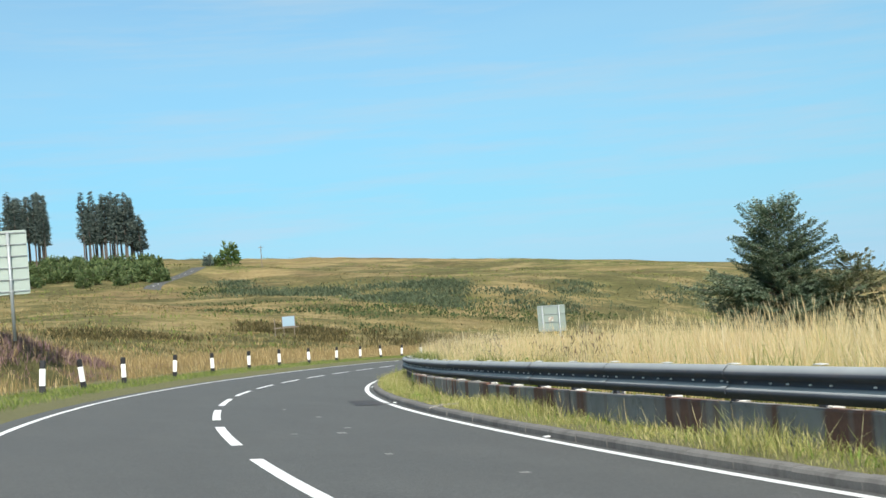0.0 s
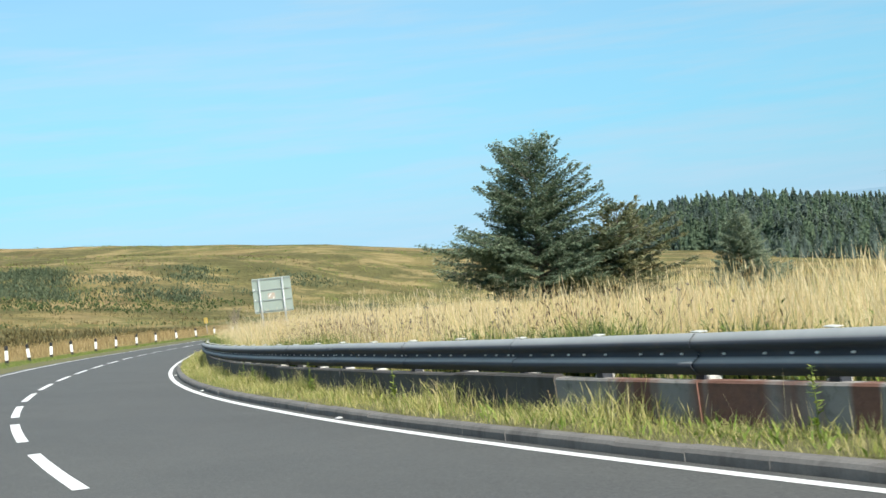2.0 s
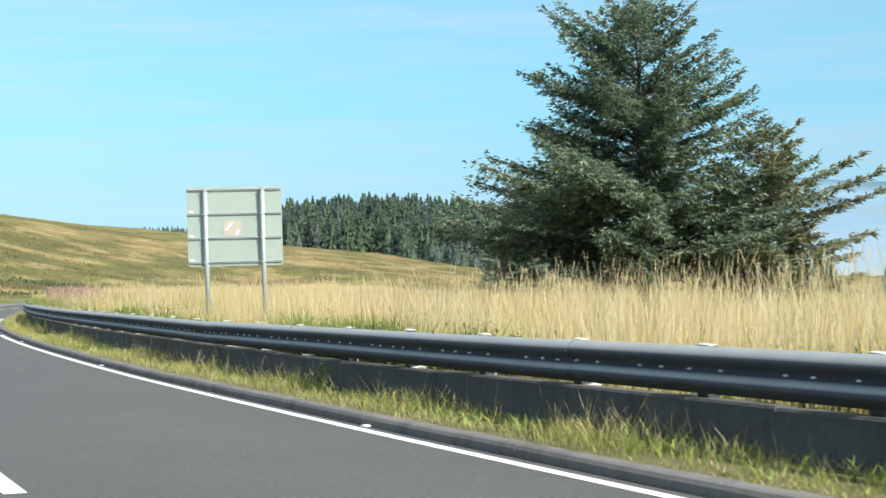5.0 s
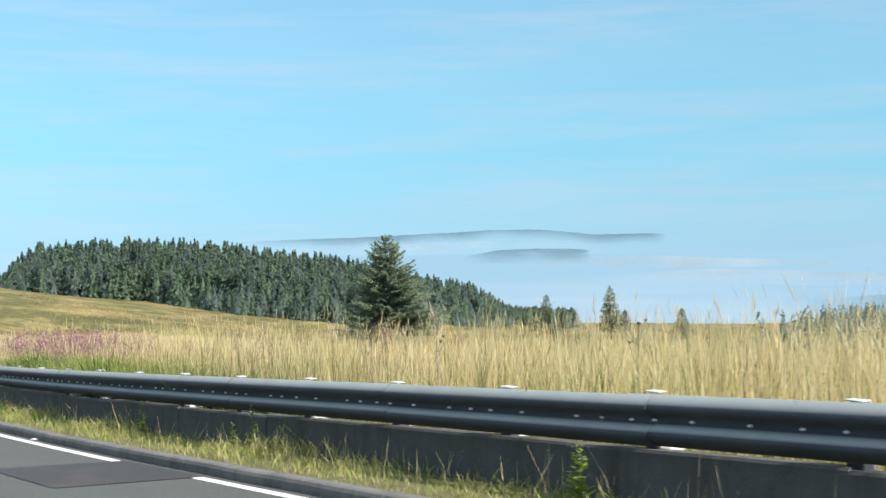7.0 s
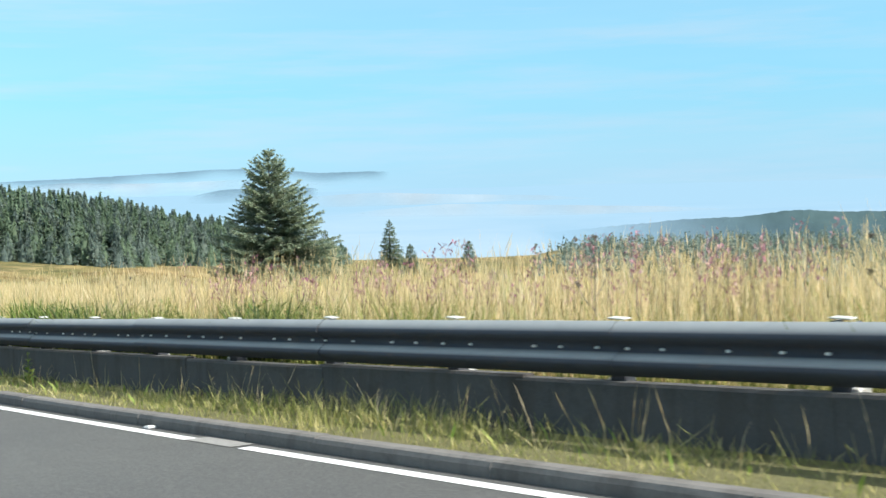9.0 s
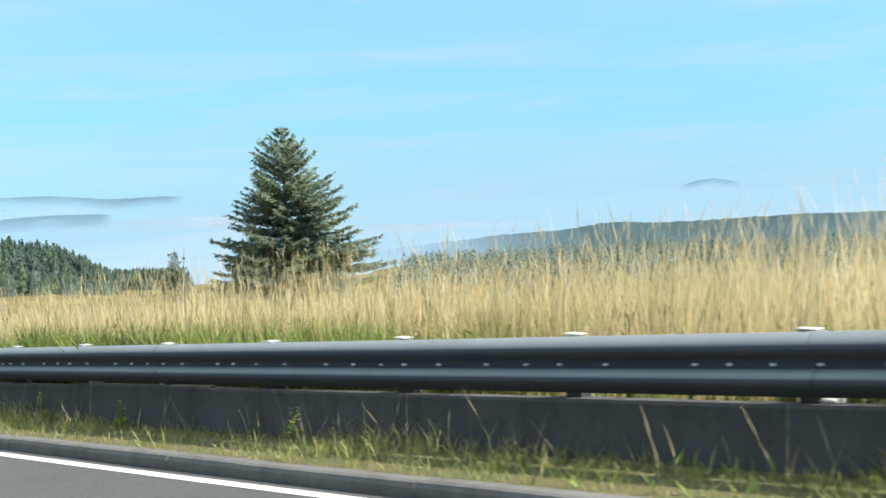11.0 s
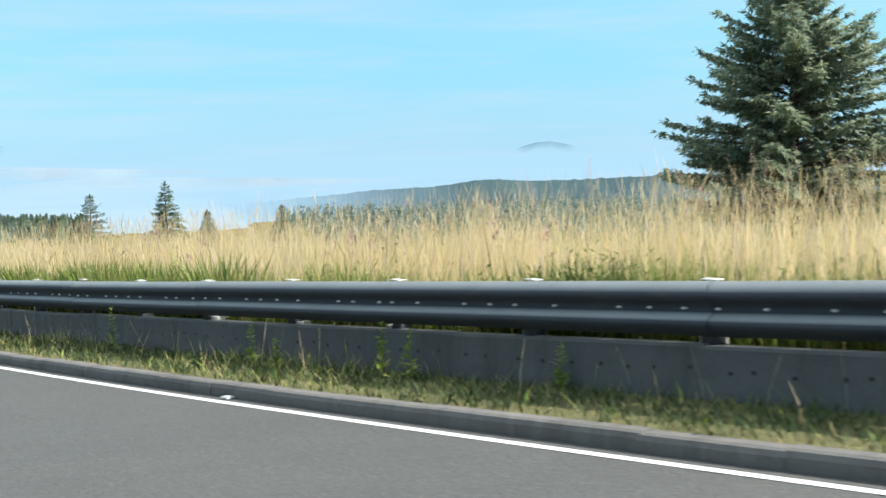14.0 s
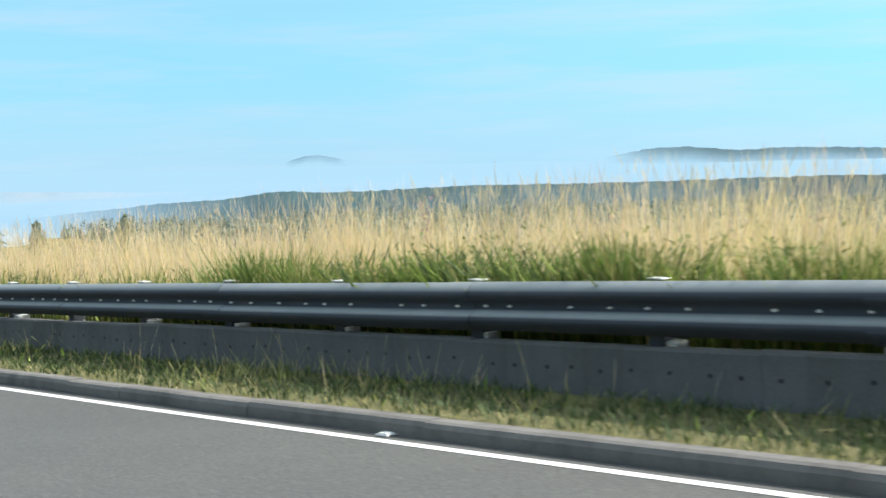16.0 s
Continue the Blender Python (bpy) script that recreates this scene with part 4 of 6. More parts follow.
# ---- far woods, hills and fog ----
def dark_wood():
    """A plantation on the far slope: many ragged crowns of drooping sprays."""
    r = random.Random(77)
    stands = [([], []), ([], []), ([], [])]

    def crown(V, T, x, y, z, h, w, n=84):
        # a dark core, then sprays all over it
        c = len(V)
        V.append((x, y, z + h * 0.93))
        a0 = r.uniform(0, 6.28)
        V.extend([(x + 0.45 * w * math.cos(a0 + 1.257 * j), y + 0.45 * w * math.sin(a0 + 1.257 * j), z) for j in range(5)])
        T.extend([(c, c + 1 + j, c + 1 + (j + 1) % 5) for j in range(5)])
        size = h * 0.078 + 0.2
        for k in range(n):
            f = 1 - (k + r.random()) / n
            f = f if r.random() < 0.7 else r.random()
            rad = w * min(1.0, 1.1 * (1 - f) ** 0.9) * r.uniform(0.3, 1.2)
            a = r.uniform(0, 6.283)
            px, py, pz = x + rad * math.cos(a), y + rad * math.sin(a), z + h * (0.03 + 0.95 * f)
            ca, sa = math.cos(a), math.sin(a)
            e = size * r.uniform(0.28, 0.55) * (0.5 + 0.5 * (1 - f))
            ln = size * r.uniform(0.7, 1.5) * (0.55 + 0.45 * (1 - f))
            c = len(V)
            tw, ex = r.uniform(-0.5, 0.5) * e, r.uniform(-0.5, 0.5) * e
            V.append((px - 0.4 * ln * ca - e * sa + ex * ca, py - 0.4 * ln * sa + e * ca + ex * sa, pz + 0.3 * ln + tw))
            V.append((px - 0.4 * ln * ca + e * sa - ex * ca, py - 0.4 * ln * sa - e * ca - ex * sa, pz + 0.3 * ln - tw))
            V.append((px + 0.55 * ln * ca, py + 0.55 * ln * sa, pz - 0.55 * ln * r.uniform(-0.4, 1.0)))
            T.append((c, c + 1, c + 2))
        c = len(V)
        V.extend([(x - 0.13 * w, y + 0.10 * w, z + h * 0.84), (x + 0.13 * w, y - 0.10 * w, z + h * 0.84), (x, y, z + h * 1.01)])
        V.extend([(x + 0.13 * w, y + 0.10 * w, z + h * 0.82), (x - 0.13 * w, y - 0.10 * w, z + h * 0.82), (x, y, z + h * 0.98)])
        T.extend([(c, c + 1, c + 2), (c + 3, c + 4, c + 5)])

    pts = []
    for _ in range(1500):
        az = r.uniform(54.3, 77.6)
        front = np.interp(az, [54, 61.6, 64.7, 70, 79], [478, 440, 405, 400, 455])
        back = r.uniform(0, 1) ** 1.5 * 105
        pts.append((az, front + back, float(np.interp(back, [0, 14, 40], [0.62, 0.86, 1.0]))))
    for _ in range(300):
        az = r.uniform(54.6, 77.2)
        pts.append((az, np.interp(az, [54, 61.6, 64.7, 70, 79], [478, 440, 405, 400, 455]) + r.uniform(-6, 16), r.uniform(0.35, 0.75)))
    for _ in range(110):
        az = r.uniform(62, 77)
        pts.append((az, np.interp(az, [61, 64.7, 70, 79], [432, 398, 392, 446]) - r.uniform(0, 9), r.uniform(0.25, 0.5)))
    for _ in range(160):
        pts.append((r.uniform(77.0, 80.6), r.uniform(460, 500), 0.9))
    for _ in range(300):
        pts.append((r.uniform(48.3, 54.5), r.uniform(640, 690), 0.0))
    xs = np.array([33.5 + d * math.sin(radians(a)) for a, d, k in pts])
    ys = np.array([81.3 + d * math.cos(radians(a)) for a, d, k in pts])
    zs = land(xs, ys)
    # the canopy's top as a bearing and slope from the bend
    ta = [54.2, 54.9, 55.8, 58.5, 60.5, 64.1, 67.6, 70.5, 73.0, 75.4, 76.6, 77.4, 81.0]
    te = [-1.4, -0.3, 0.30, 0.53, 0.53, 0.28, -0.16, -0.6, -1.28, -1.62, -2.2, -2.75, -2.9]
    for x, y, z, (az, d, k) in zip(xs, ys, zs, pts):
        if k:
            h = -3.6 + d * math.tan(radians(np.interp(az, ta, te))) - z
            h = min(max(h, 2.5), 30.0) * k * r.choice((r.uniform(0.78, 0.95), r.uniform(0.88, 1.06)))
        else:
            h = max(3.0, -3.6 + d * math.tan(radians(-0.95)) - z) * r.uniform(0.85, 1.05)
        V, T = stands[r.choice((0, 0, 1, 1, 1, 2))]
        crown(V, T, float(x), float(y), float(z) - 0.4, h, (0.20 * h + 2.0) * r.uniform(0.8, 1.25), 150 if k else 24)
    for (V, T), mat, label in zip(stands, ("forest", "forest_green", "forest_dark"), ("hazy blue-green spruces of the plantation on the far slope", "green spruces of the plantation on the far slope", "dark shaded spruces of the plantation on the far slope")):
        ob = new("spruce_wood", fast("spruce_wood", np.array(V), np.zeros((0, 4)), np.array(T), MAT[mat]))
        tagged(ob, label, "wood", kind="stuff")


dark_wood()


def valley_wood():
    """Conifers on the valley floor, beyond the bank and below the ridge, in one mesh."""
    r = np.random.RandomState(5)
    n = 1700
    az, d = np.radians(r.uniform(97, 138, n)), 330 + 620 * r.uniform(0, 1, n) ** 0.8
    x, y = 95.8 + d * np.sin(az), 138.7 + d * np.cos(az)
    keep = np.hypot(x - 415, y - 120) > 60
    x, y = x[keep], y[keep]
    z, h = land(x, y) - 0.3, r.uniform(6.0, 12.0, len(x))
    k = 26
    f = (np.arange(k)[None, :] + r.uniform(0, 1, (len(x), k))) / k
    a = r.uniform(0, 6.283, f.shape)
    rad = (0.30 * h)[:, None] * (1 - f) ** 0.9 * r.uniform(0.4, 1.1, f.shape)
    c = np.stack([x[:, None] + rad * np.cos(a), y[:, None] + rad * np.sin(a), z[:, None] + h[:, None] * f], -1)
    e = (0.16 * h)[:, None] * r.uniform(0.5, 1.0, f.shape) * (1.1 - 0.7 * f)
    t = np.stack([-np.sin(a) * e, np.cos(a) * e, r.uniform(-0.4, 0.4, f.shape) * e], -1)
    o = np.stack([np.cos(a) * e, np.sin(a) * e, -e * r.uniform(0.2, 1.2, f.shape)], -1)
    up = np.stack([0 * e, 0 * e, 0.5 * e], -1)
    v = np.stack([c - t + up, c + t + up, c + o], -2).reshape(-1, 3)
    ob = new("valley_wood", fast("valley_wood", v, np.zeros((0, 4)), np.arange(len(v)).reshape(-1, 3), MAT["forest"]))
    tagged(ob, "hazy dark green conifers on the valley floor", "wood", kind="stuff")


valley_wood()


def hill(name, eye, az, el, dist, thick, mat, label, seed, ends=(0.15, 0.15), foot=60.0, patchy=0.25, rough=0.0002):
    """A distant ridge: crest heights by bearing, its foot drowned in fog. thick: how far the slope stays clear, in degrees."""
    az, el = np.array(az, float), np.array(el, float)
    n = 420
    a = np.linspace(az[0], az[-1], n)
    u = np.linspace(0, 1, n)
    e = np.interp(a, az, el)
    e = np.convolve(np.pad(e, 3, "edge"), [0.1, 0.15, 0.15, 0.2, 0.15, 0.15, 0.1], "valid")
    e = np.convolve(np.pad(e, 10, "edge"), np.ones(21) / 21, "valid")
    r = np.random.RandomState(seed)
    jag = np.convolve(r.uniform(-1, 1, n + 4), [0.2, 0.6, 0.2], "same")[2:n + 2] * dist * rough
    jag = jag + np.convolve(r.uniform(-1, 1, n + 24), np.ones(9) / 9, "same")[12:n + 12] * dist * rough * 1.5
    zc = eye[2] + dist * np.tan(np.radians(e))
    taper = smoothstep(0, ends[0], u) * smoothstep(0, ends[1], 1 - u)
    blot = 1 - patchy + patchy * np.sin(a * 0.7 + seed) * np.sin(a * 1.3 + 2 * seed)
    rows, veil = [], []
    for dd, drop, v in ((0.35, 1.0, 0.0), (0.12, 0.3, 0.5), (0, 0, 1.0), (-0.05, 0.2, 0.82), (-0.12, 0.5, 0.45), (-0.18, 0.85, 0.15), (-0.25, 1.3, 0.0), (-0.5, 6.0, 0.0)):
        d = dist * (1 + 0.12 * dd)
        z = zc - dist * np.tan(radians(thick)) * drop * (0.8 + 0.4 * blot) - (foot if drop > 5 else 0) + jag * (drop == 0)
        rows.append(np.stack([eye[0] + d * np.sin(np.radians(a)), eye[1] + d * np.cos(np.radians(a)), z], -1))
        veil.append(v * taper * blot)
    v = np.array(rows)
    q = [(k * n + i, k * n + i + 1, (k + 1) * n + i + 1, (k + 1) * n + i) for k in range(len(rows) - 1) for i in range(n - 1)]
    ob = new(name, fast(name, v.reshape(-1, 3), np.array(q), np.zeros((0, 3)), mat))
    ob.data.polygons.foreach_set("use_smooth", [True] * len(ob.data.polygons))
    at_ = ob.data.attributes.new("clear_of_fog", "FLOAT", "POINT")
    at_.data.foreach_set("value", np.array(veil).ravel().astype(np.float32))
    return tagged(ob, label, "hill", kind="structure")


E7, E15 = (33.5, 81.3, -3.6), (143.6, 163.4, -12.9)
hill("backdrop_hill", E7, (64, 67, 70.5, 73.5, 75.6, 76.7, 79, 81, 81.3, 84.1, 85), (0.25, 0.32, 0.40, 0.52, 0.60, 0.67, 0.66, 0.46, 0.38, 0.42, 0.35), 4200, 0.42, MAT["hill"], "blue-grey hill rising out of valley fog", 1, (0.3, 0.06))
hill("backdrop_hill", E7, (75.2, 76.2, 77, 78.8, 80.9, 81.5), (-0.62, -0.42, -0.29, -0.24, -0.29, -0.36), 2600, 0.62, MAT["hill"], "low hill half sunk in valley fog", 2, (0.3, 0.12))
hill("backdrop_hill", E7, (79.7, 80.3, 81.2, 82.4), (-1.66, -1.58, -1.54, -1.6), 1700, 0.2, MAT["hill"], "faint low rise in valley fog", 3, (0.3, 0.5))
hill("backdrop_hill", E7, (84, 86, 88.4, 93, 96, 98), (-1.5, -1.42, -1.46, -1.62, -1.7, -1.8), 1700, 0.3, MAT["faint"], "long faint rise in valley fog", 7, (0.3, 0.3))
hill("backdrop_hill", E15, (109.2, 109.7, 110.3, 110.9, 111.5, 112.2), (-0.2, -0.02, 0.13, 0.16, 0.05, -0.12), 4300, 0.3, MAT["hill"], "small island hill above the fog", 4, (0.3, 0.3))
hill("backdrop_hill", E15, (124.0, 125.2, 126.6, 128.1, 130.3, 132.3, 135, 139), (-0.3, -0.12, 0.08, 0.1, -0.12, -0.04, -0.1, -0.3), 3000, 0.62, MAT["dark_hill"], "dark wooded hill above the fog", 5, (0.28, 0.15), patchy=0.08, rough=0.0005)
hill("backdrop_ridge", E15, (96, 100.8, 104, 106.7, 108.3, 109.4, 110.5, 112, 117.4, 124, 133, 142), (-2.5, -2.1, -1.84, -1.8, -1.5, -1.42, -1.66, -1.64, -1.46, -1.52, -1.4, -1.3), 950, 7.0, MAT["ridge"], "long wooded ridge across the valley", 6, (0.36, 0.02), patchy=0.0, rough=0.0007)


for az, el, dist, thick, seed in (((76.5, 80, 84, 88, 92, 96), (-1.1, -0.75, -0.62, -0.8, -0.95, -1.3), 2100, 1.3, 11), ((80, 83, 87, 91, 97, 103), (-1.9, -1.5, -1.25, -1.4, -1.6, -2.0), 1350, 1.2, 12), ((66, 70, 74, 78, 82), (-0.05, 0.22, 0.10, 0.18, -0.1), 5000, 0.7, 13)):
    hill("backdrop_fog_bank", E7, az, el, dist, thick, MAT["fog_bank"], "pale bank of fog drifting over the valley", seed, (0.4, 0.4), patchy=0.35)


def fog():
    az = np.radians(np.linspace(61, 185, 84))
    rr = 430 * (4650 / 430) ** np.linspace(0, 1, 60)
    x = 60 + rr[:, None] * np.sin(az)
    y = 90 + rr[:, None] * np.cos(az)
    z = -47 + 2.2 * np.sin(x * 0.004 + 2 * np.sin(y * 0.003)) * np.sin(y * 0.006) + 1.3 * np.sin(x * 0.013 + y * 0.009)
    z = z - 30 * smoothstep(640, 430, rr)[:, None] + 3 * smoothstep(1500, 4600, rr)[:, None]
    z = z - 60 * smoothstep(radians(90), radians(97), az)[None, :] * (1 - smoothstep(1010, 1120, rr))[:, None]
    n = len(az)
    q = [(k * n + i, k * n + i + 1, (k + 1) * n + i + 1, (k + 1) * n + i) for k in range(len(rr) - 1) for i in range(n - 1)]
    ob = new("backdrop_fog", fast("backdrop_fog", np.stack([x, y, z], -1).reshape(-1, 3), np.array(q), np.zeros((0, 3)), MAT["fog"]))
    ob.data.polygons.foreach_set("use_smooth", [True] * len(ob.data.polygons))
    tagged(ob, "white morning fog filling the valley", "fog", kind="structure")


fog()


# ---- signs and posts ----
def cyl_bm(radius, z0, z1, seg=14):
    bm = bmesh.new()
    bmesh.ops.create_cone(bm, cap_ends=True, segments=seg, radius1=radius, radius2=radius, depth=z1 - z0)
    bmesh.ops.translate(bm, verts=bm.verts, vec=(0, 0, (z0 + z1) / 2))
    return bm


def moved(bm, x, y, z):
    bmesh.ops.translate(bm, verts=bm.verts, vec=(x, y, z))
    return bm


def road_sign(m, width, height, clear, posts, rails, label, sticker=False, radius=0.055, back="sign_back"):
    """A large road sign seen from behind: sheet, rails, round posts. x across, y towards the viewer, z up from the foot."""
    sign = tagged(new("road_sign", None), label, "road sign")
    sign.matrix_basis = m
    bm = bmesh.new()
    rim = []
    for cx, cz, a0 in ((width / 2 - 0.06, clear + 0.06, -90), (width / 2 - 0.06, clear + height - 0.06, 0), (0.06 - width / 2, clear + height - 0.06, 90), (0.06 - width / 2, clear + 0.06, 180)):
        rim += [(cx + 0.06 * math.cos(radians(a0 + 22.5 * i)), cz + 0.06 * math.sin(radians(a0 + 22.5 * i))) for i in range(5)]
    lo, hi = [[bm.verts.new((x, y, z)) for x, z in rim] for y in (-0.003, 0.003)]
    bm.faces.new(lo)
    bm.faces.new(hi)
    for i in range(len(rim)):
        j = (i + 1) % len(rim)
        bm.faces.new((lo[i], lo[j], hi[j], hi[i]))
    bmesh.ops.recalc_face_normals(bm, faces=bm.faces)
    part("sign_sheet", bm, MAT[back], sign)
    for i in range(rails):
        z = clear + height * (0.045 + 0.91 * i / (rails - 1))
        for dz in (-0.014, 0.014):
            part("rail", moved(box_bm(width * 0.985, 0.028, 0.018, 0.004), 0, 0.02, z + dz), MAT["sign_post"], sign)
        if sticker and i < 3:
            part("maker_label", moved(box_bm(0.09, 0.003, 0.045, 0.0), width * 0.455, 0.0055, z + 0.05), MAT["white"], sign, "small white label")
    for px in posts:
        p = part("post", moved(cyl_bm(radius, -0.5, clear + height * 0.975), px, 0.035 + radius, 0), MAT["sign_post"], sign, smooth=True)
        part("post_top", moved(cyl_bm(radius * 1.06, clear + height * 0.97, clear + height * 0.982), px, 0.035 + radius, 0), MAT["sign_post"], p)
        for i in range(rails):
            z = clear + height * (0.045 + 0.91 * i / (rails - 1))
            part("clip", moved(box_bm(radius * 2.7, radius * 2.2, 0.022, 0.003), px, 0.03 + radius, z + 0.006), MAT["post_steel"], p)
    if sticker:
        st = bmesh.new()
        edge = [(-0.21, 0.02), (-0.12, 0.0), (-0.05, 0.03), (0.06, 0.0), (0.21, 0.015), (0.20, 0.14), (0.215, 0.30), (0.12, 0.35), (0.04, 0.33), (-0.06, 0.36), (-0.20, 0.35), (-0.215, 0.18)]
        lo = [st.verts.new((x, 0.0, z)) for x, z in edge]
        hi = [st.verts.new((x, 0.004, z)) for x, z in edge]
        st.faces.new(hi)
        for i in range(len(edge)):
            st.faces.new((lo[i], lo[(i + 1) % len(edge)], hi[(i + 1) % len(edge)], hi[i]))
        bmesh.ops.recalc_face_normals(st, faces=st.faces)
        sticker_ob = part("sticker", moved(st, 0.06, 0.006, clear + height * 0.38), MAT["sticker"], sign, "faded peeling sticker")
        for k, (x, z, w, h, turn) in enumerate(((-0.20, 0.27, 0.13, 0.05, 20), (-0.02, 0.22, 0.24, 0.05, 50), (-0.03, 0.13, 0.18, 0.04, -35), (-0.22, 0.08, 0.12, 0.05, 60))):
            tear = box_bm(w, 0.003, h, 0.0, -h / 2)
            bmesh.ops.rotate(tear, verts=tear.verts, matrix=Matrix.Rotation(radians(turn), 3, "Y"))
            part("torn_strip", moved(tear, x + 0.16, 0.0105, clear + height * 0.38 + z), MAT["stud" if k % 2 else "rust_film"], sticker_ob)
    return sign


# board on the bank, its back to the road
_d = Vector((1.2, -1.85, 0)).normalized()
_n = Vector((0, 0, 1)).cross(_d) * -1
_m = Matrix((-_d, _n, Vector((0, 0, 1)))).transposed().to_4x4()
if _m.determinant() < 0:
    _m = Matrix((_d, _n, Vector((0, 0, 1)))).transposed().to_4x4()
_m.translation = Vector((40.45, 75.15, -5.0))
road_sign(_m, 2.2, 1.86, 1.70, (-0.66, 0.66), 4, "pale grey back of a road sign on two round posts", True)

# sign on the outer verge, one post
_a = radians(4.3)
_e = Vector((-0.82, 0, 1.18))
_p = _e + 43 * Vector((math.sin(_a), math.cos(_a), 0))
_m2 = pose(_p.x - 0.8, _p.y, _e.z - 0.45, 0, 0, 176)
road_sign(_m2, 2.7, 2.15, 1.05, (-0.75, 0.75), 6, "white-grey back of a large road sign on posts", False, 0.06)


def marker_post(m):
    """A white hazard marker post with a black head and foot, and a reflector."""
    ob = tagged(new("marker_post", None), "white plastic marker post with black bands", "marker post", "verge marker posts")
    ob.matrix_basis = m
    part("shaft", box_bm(0.165, 0.07, 0.47, 0.012, 0.22), MAT["white"], ob)
    part("head", box_bm(0.167, 0.072, 0.24, 0.03, 0.69), MAT["black"], ob)
    part("stripe", moved(box_bm(0.05, 0.006, 0.15, 0.002), 0.04, -0.038, 0.70), MAT["white"], ob)
    part("foot", box_bm(0.167, 0.072, 0.43, 0.008, -0.21), MAT["black"], ob)
    part("reflector", moved(box_bm(0.05, 0.006, 0.07, 0.002), 0, -0.038, 0.57), MAT["red"], ob)
    return ob


rp = random.Random(8)
first = None
for k in range(30):
    s = (34.4, 39.0, 43.4)[k] if k < 3 else 50.4 + 5.75 * (k - 3)
    if s > 175:
        break
    m = frame_at(s, -3.9 + rp.uniform(-0.1, 0.1), 0.14) @ pose(0, 0, 0, rp.uniform(-4, 4), rp.uniform(-5, 5), 90 + rp.uniform(-8, 8))
    first = copy_thing(first, m) if first else marker_post(m)


def info_board(m):
    ob = tagged(new("notice_board", None), "small pale blue notice board on a low frame", "notice board")
    ob.matrix_basis = m
    part("panel", box_bm(1.25, 0.03, 1.0, 0.01, 0.25), MAT["sign_pale"], ob)
    part("frame", moved(box_bm(1.4, 0.05, 1.12, 0.01, 0.19), 0, 0.045, 0), MAT["wood"], ob)
    for px in (-0.55, 0.55):
        part("leg", moved(box_bm(0.07, 0.07, 1.0, 0.005, -0.7), px, 0.05, 0), MAT["wood"], ob)
    part("rail", moved(box_bm(2.6, 0.08, 0.12, 0.01, 0.05), -0.3, 0.06, 0), MAT["wood"], ob)
    part("stake", moved(box_bm(0.07, 0.07, 1.8, 0.005, -0.7), -1.45, 0.05, 0), MAT["wood"], ob)


info_board(Matrix.Translation((35.24, 122.4, -2.85)) @ pose(0, 0, 0, 0, 0, -18))


def chevron_sign(m):
    """A small bend marker: a yellow board with a black chevron on a short post."""
    ob = tagged(new("chevron_sign", None), "small yellow and black bend marker on a post", "road sign")
    ob.matrix_basis = m
    part("post", cyl_bm(0.035, -0.4, 1.1, 8), MAT["bleached"], ob)
    part("board", box_bm(0.50, 0.02, 0.56, 0.01, 0.62), MAT["yellow"], ob)
    for sgn in (-1, 1):
        bar = box_bm(0.34, 0.006, 0.13, 0)
        bmesh.ops.rotate(bar, verts=bar.verts, matrix=Matrix.Rotation(radians(38 * sgn), 3, "Y"))
        part("chevron_bar", moved(bar, 0.11 * sgn, -0.014, 0.92), MAT["black"], ob)


chevron_sign(frame_at(146.5, -6.0, 0.75) @ pose(0, 0, 0, 0, 0, 65))


def bare_shrub(m, h, seed):
    """A thin, half-bare shrub: many upright twigs with few small leaves."""
    r = random.Random(seed)
    ob = tagged(new("shrub", None), "thin half-bare brown shrub beside the outer verge", "shrub")
    ob.matrix_basis = m
    V, T = [], []
    for k in range(16):
        bm = bmesh.new()
        a, sp = r.uniform(0, 6.28), r.uniform(0.15, 0.45)
        top = Vector((math.cos(a) * sp * h, math.sin(a) * sp * h, h * r.uniform(0.65, 1.0)))
        tube_bm(bm, [Vector((0, 0, -0.2)), top * 0.5 + Vector((r.uniform(-.1, .1), r.uniform(-.1, .1), 0.1)), top], [0.03, 0.02, 0.008], 4)
        part("twig", bm, MAT["wood"], ob)
        for _ in range(22):
            p = top * r.uniform(0.45, 1.02) + Vector((r.gauss(0, 0.09), r.gauss(0, 0.09), r.gauss(0, 0.08)))
            d = Vector((r.uniform(-1, 1), r.uniform(-1, 1), r.uniform(-.5, 1))).normalized() * 0.12
            e = Vector((r.uniform(-1, 1), r.uniform(-1, 1), r.uniform(-1, 1))).normalized() * 0.035
            n = len(V)
            V.extend([tuple(p - e), tuple(p + e), tuple(p + d)])
            T.append((n, n + 1, n + 2))
    part("leaves", fast("leaves", np.array(V), np.zeros((0, 4)), np.array(T), MAT["dull"]), None, ob)


bare_shrub(frame_at(155.8, -6.0, 0.75), 2.3, 71)


def cats_eye(m):
    ob = tagged(new("road_stud", None), "small white road stud set beside the edge line", "road stud", "edge studs")
    ob.matrix_basis = m
    part("housing", box_bm(0.11, 0.09, 0.010, 0.003), MAT["post_steel"], ob)
    part("lens", box_bm(0.08, 0.06, 0.008, 0.002, 0.010), MAT["stud"], ob)
    return ob


stud = None
for k in range(27):
    m = frame_at(2.2 + 11.5 * k, EDGE + 0.15, 0.003, False)
    stud = copy_thing(stud, m) if stud else cats_eye(m)


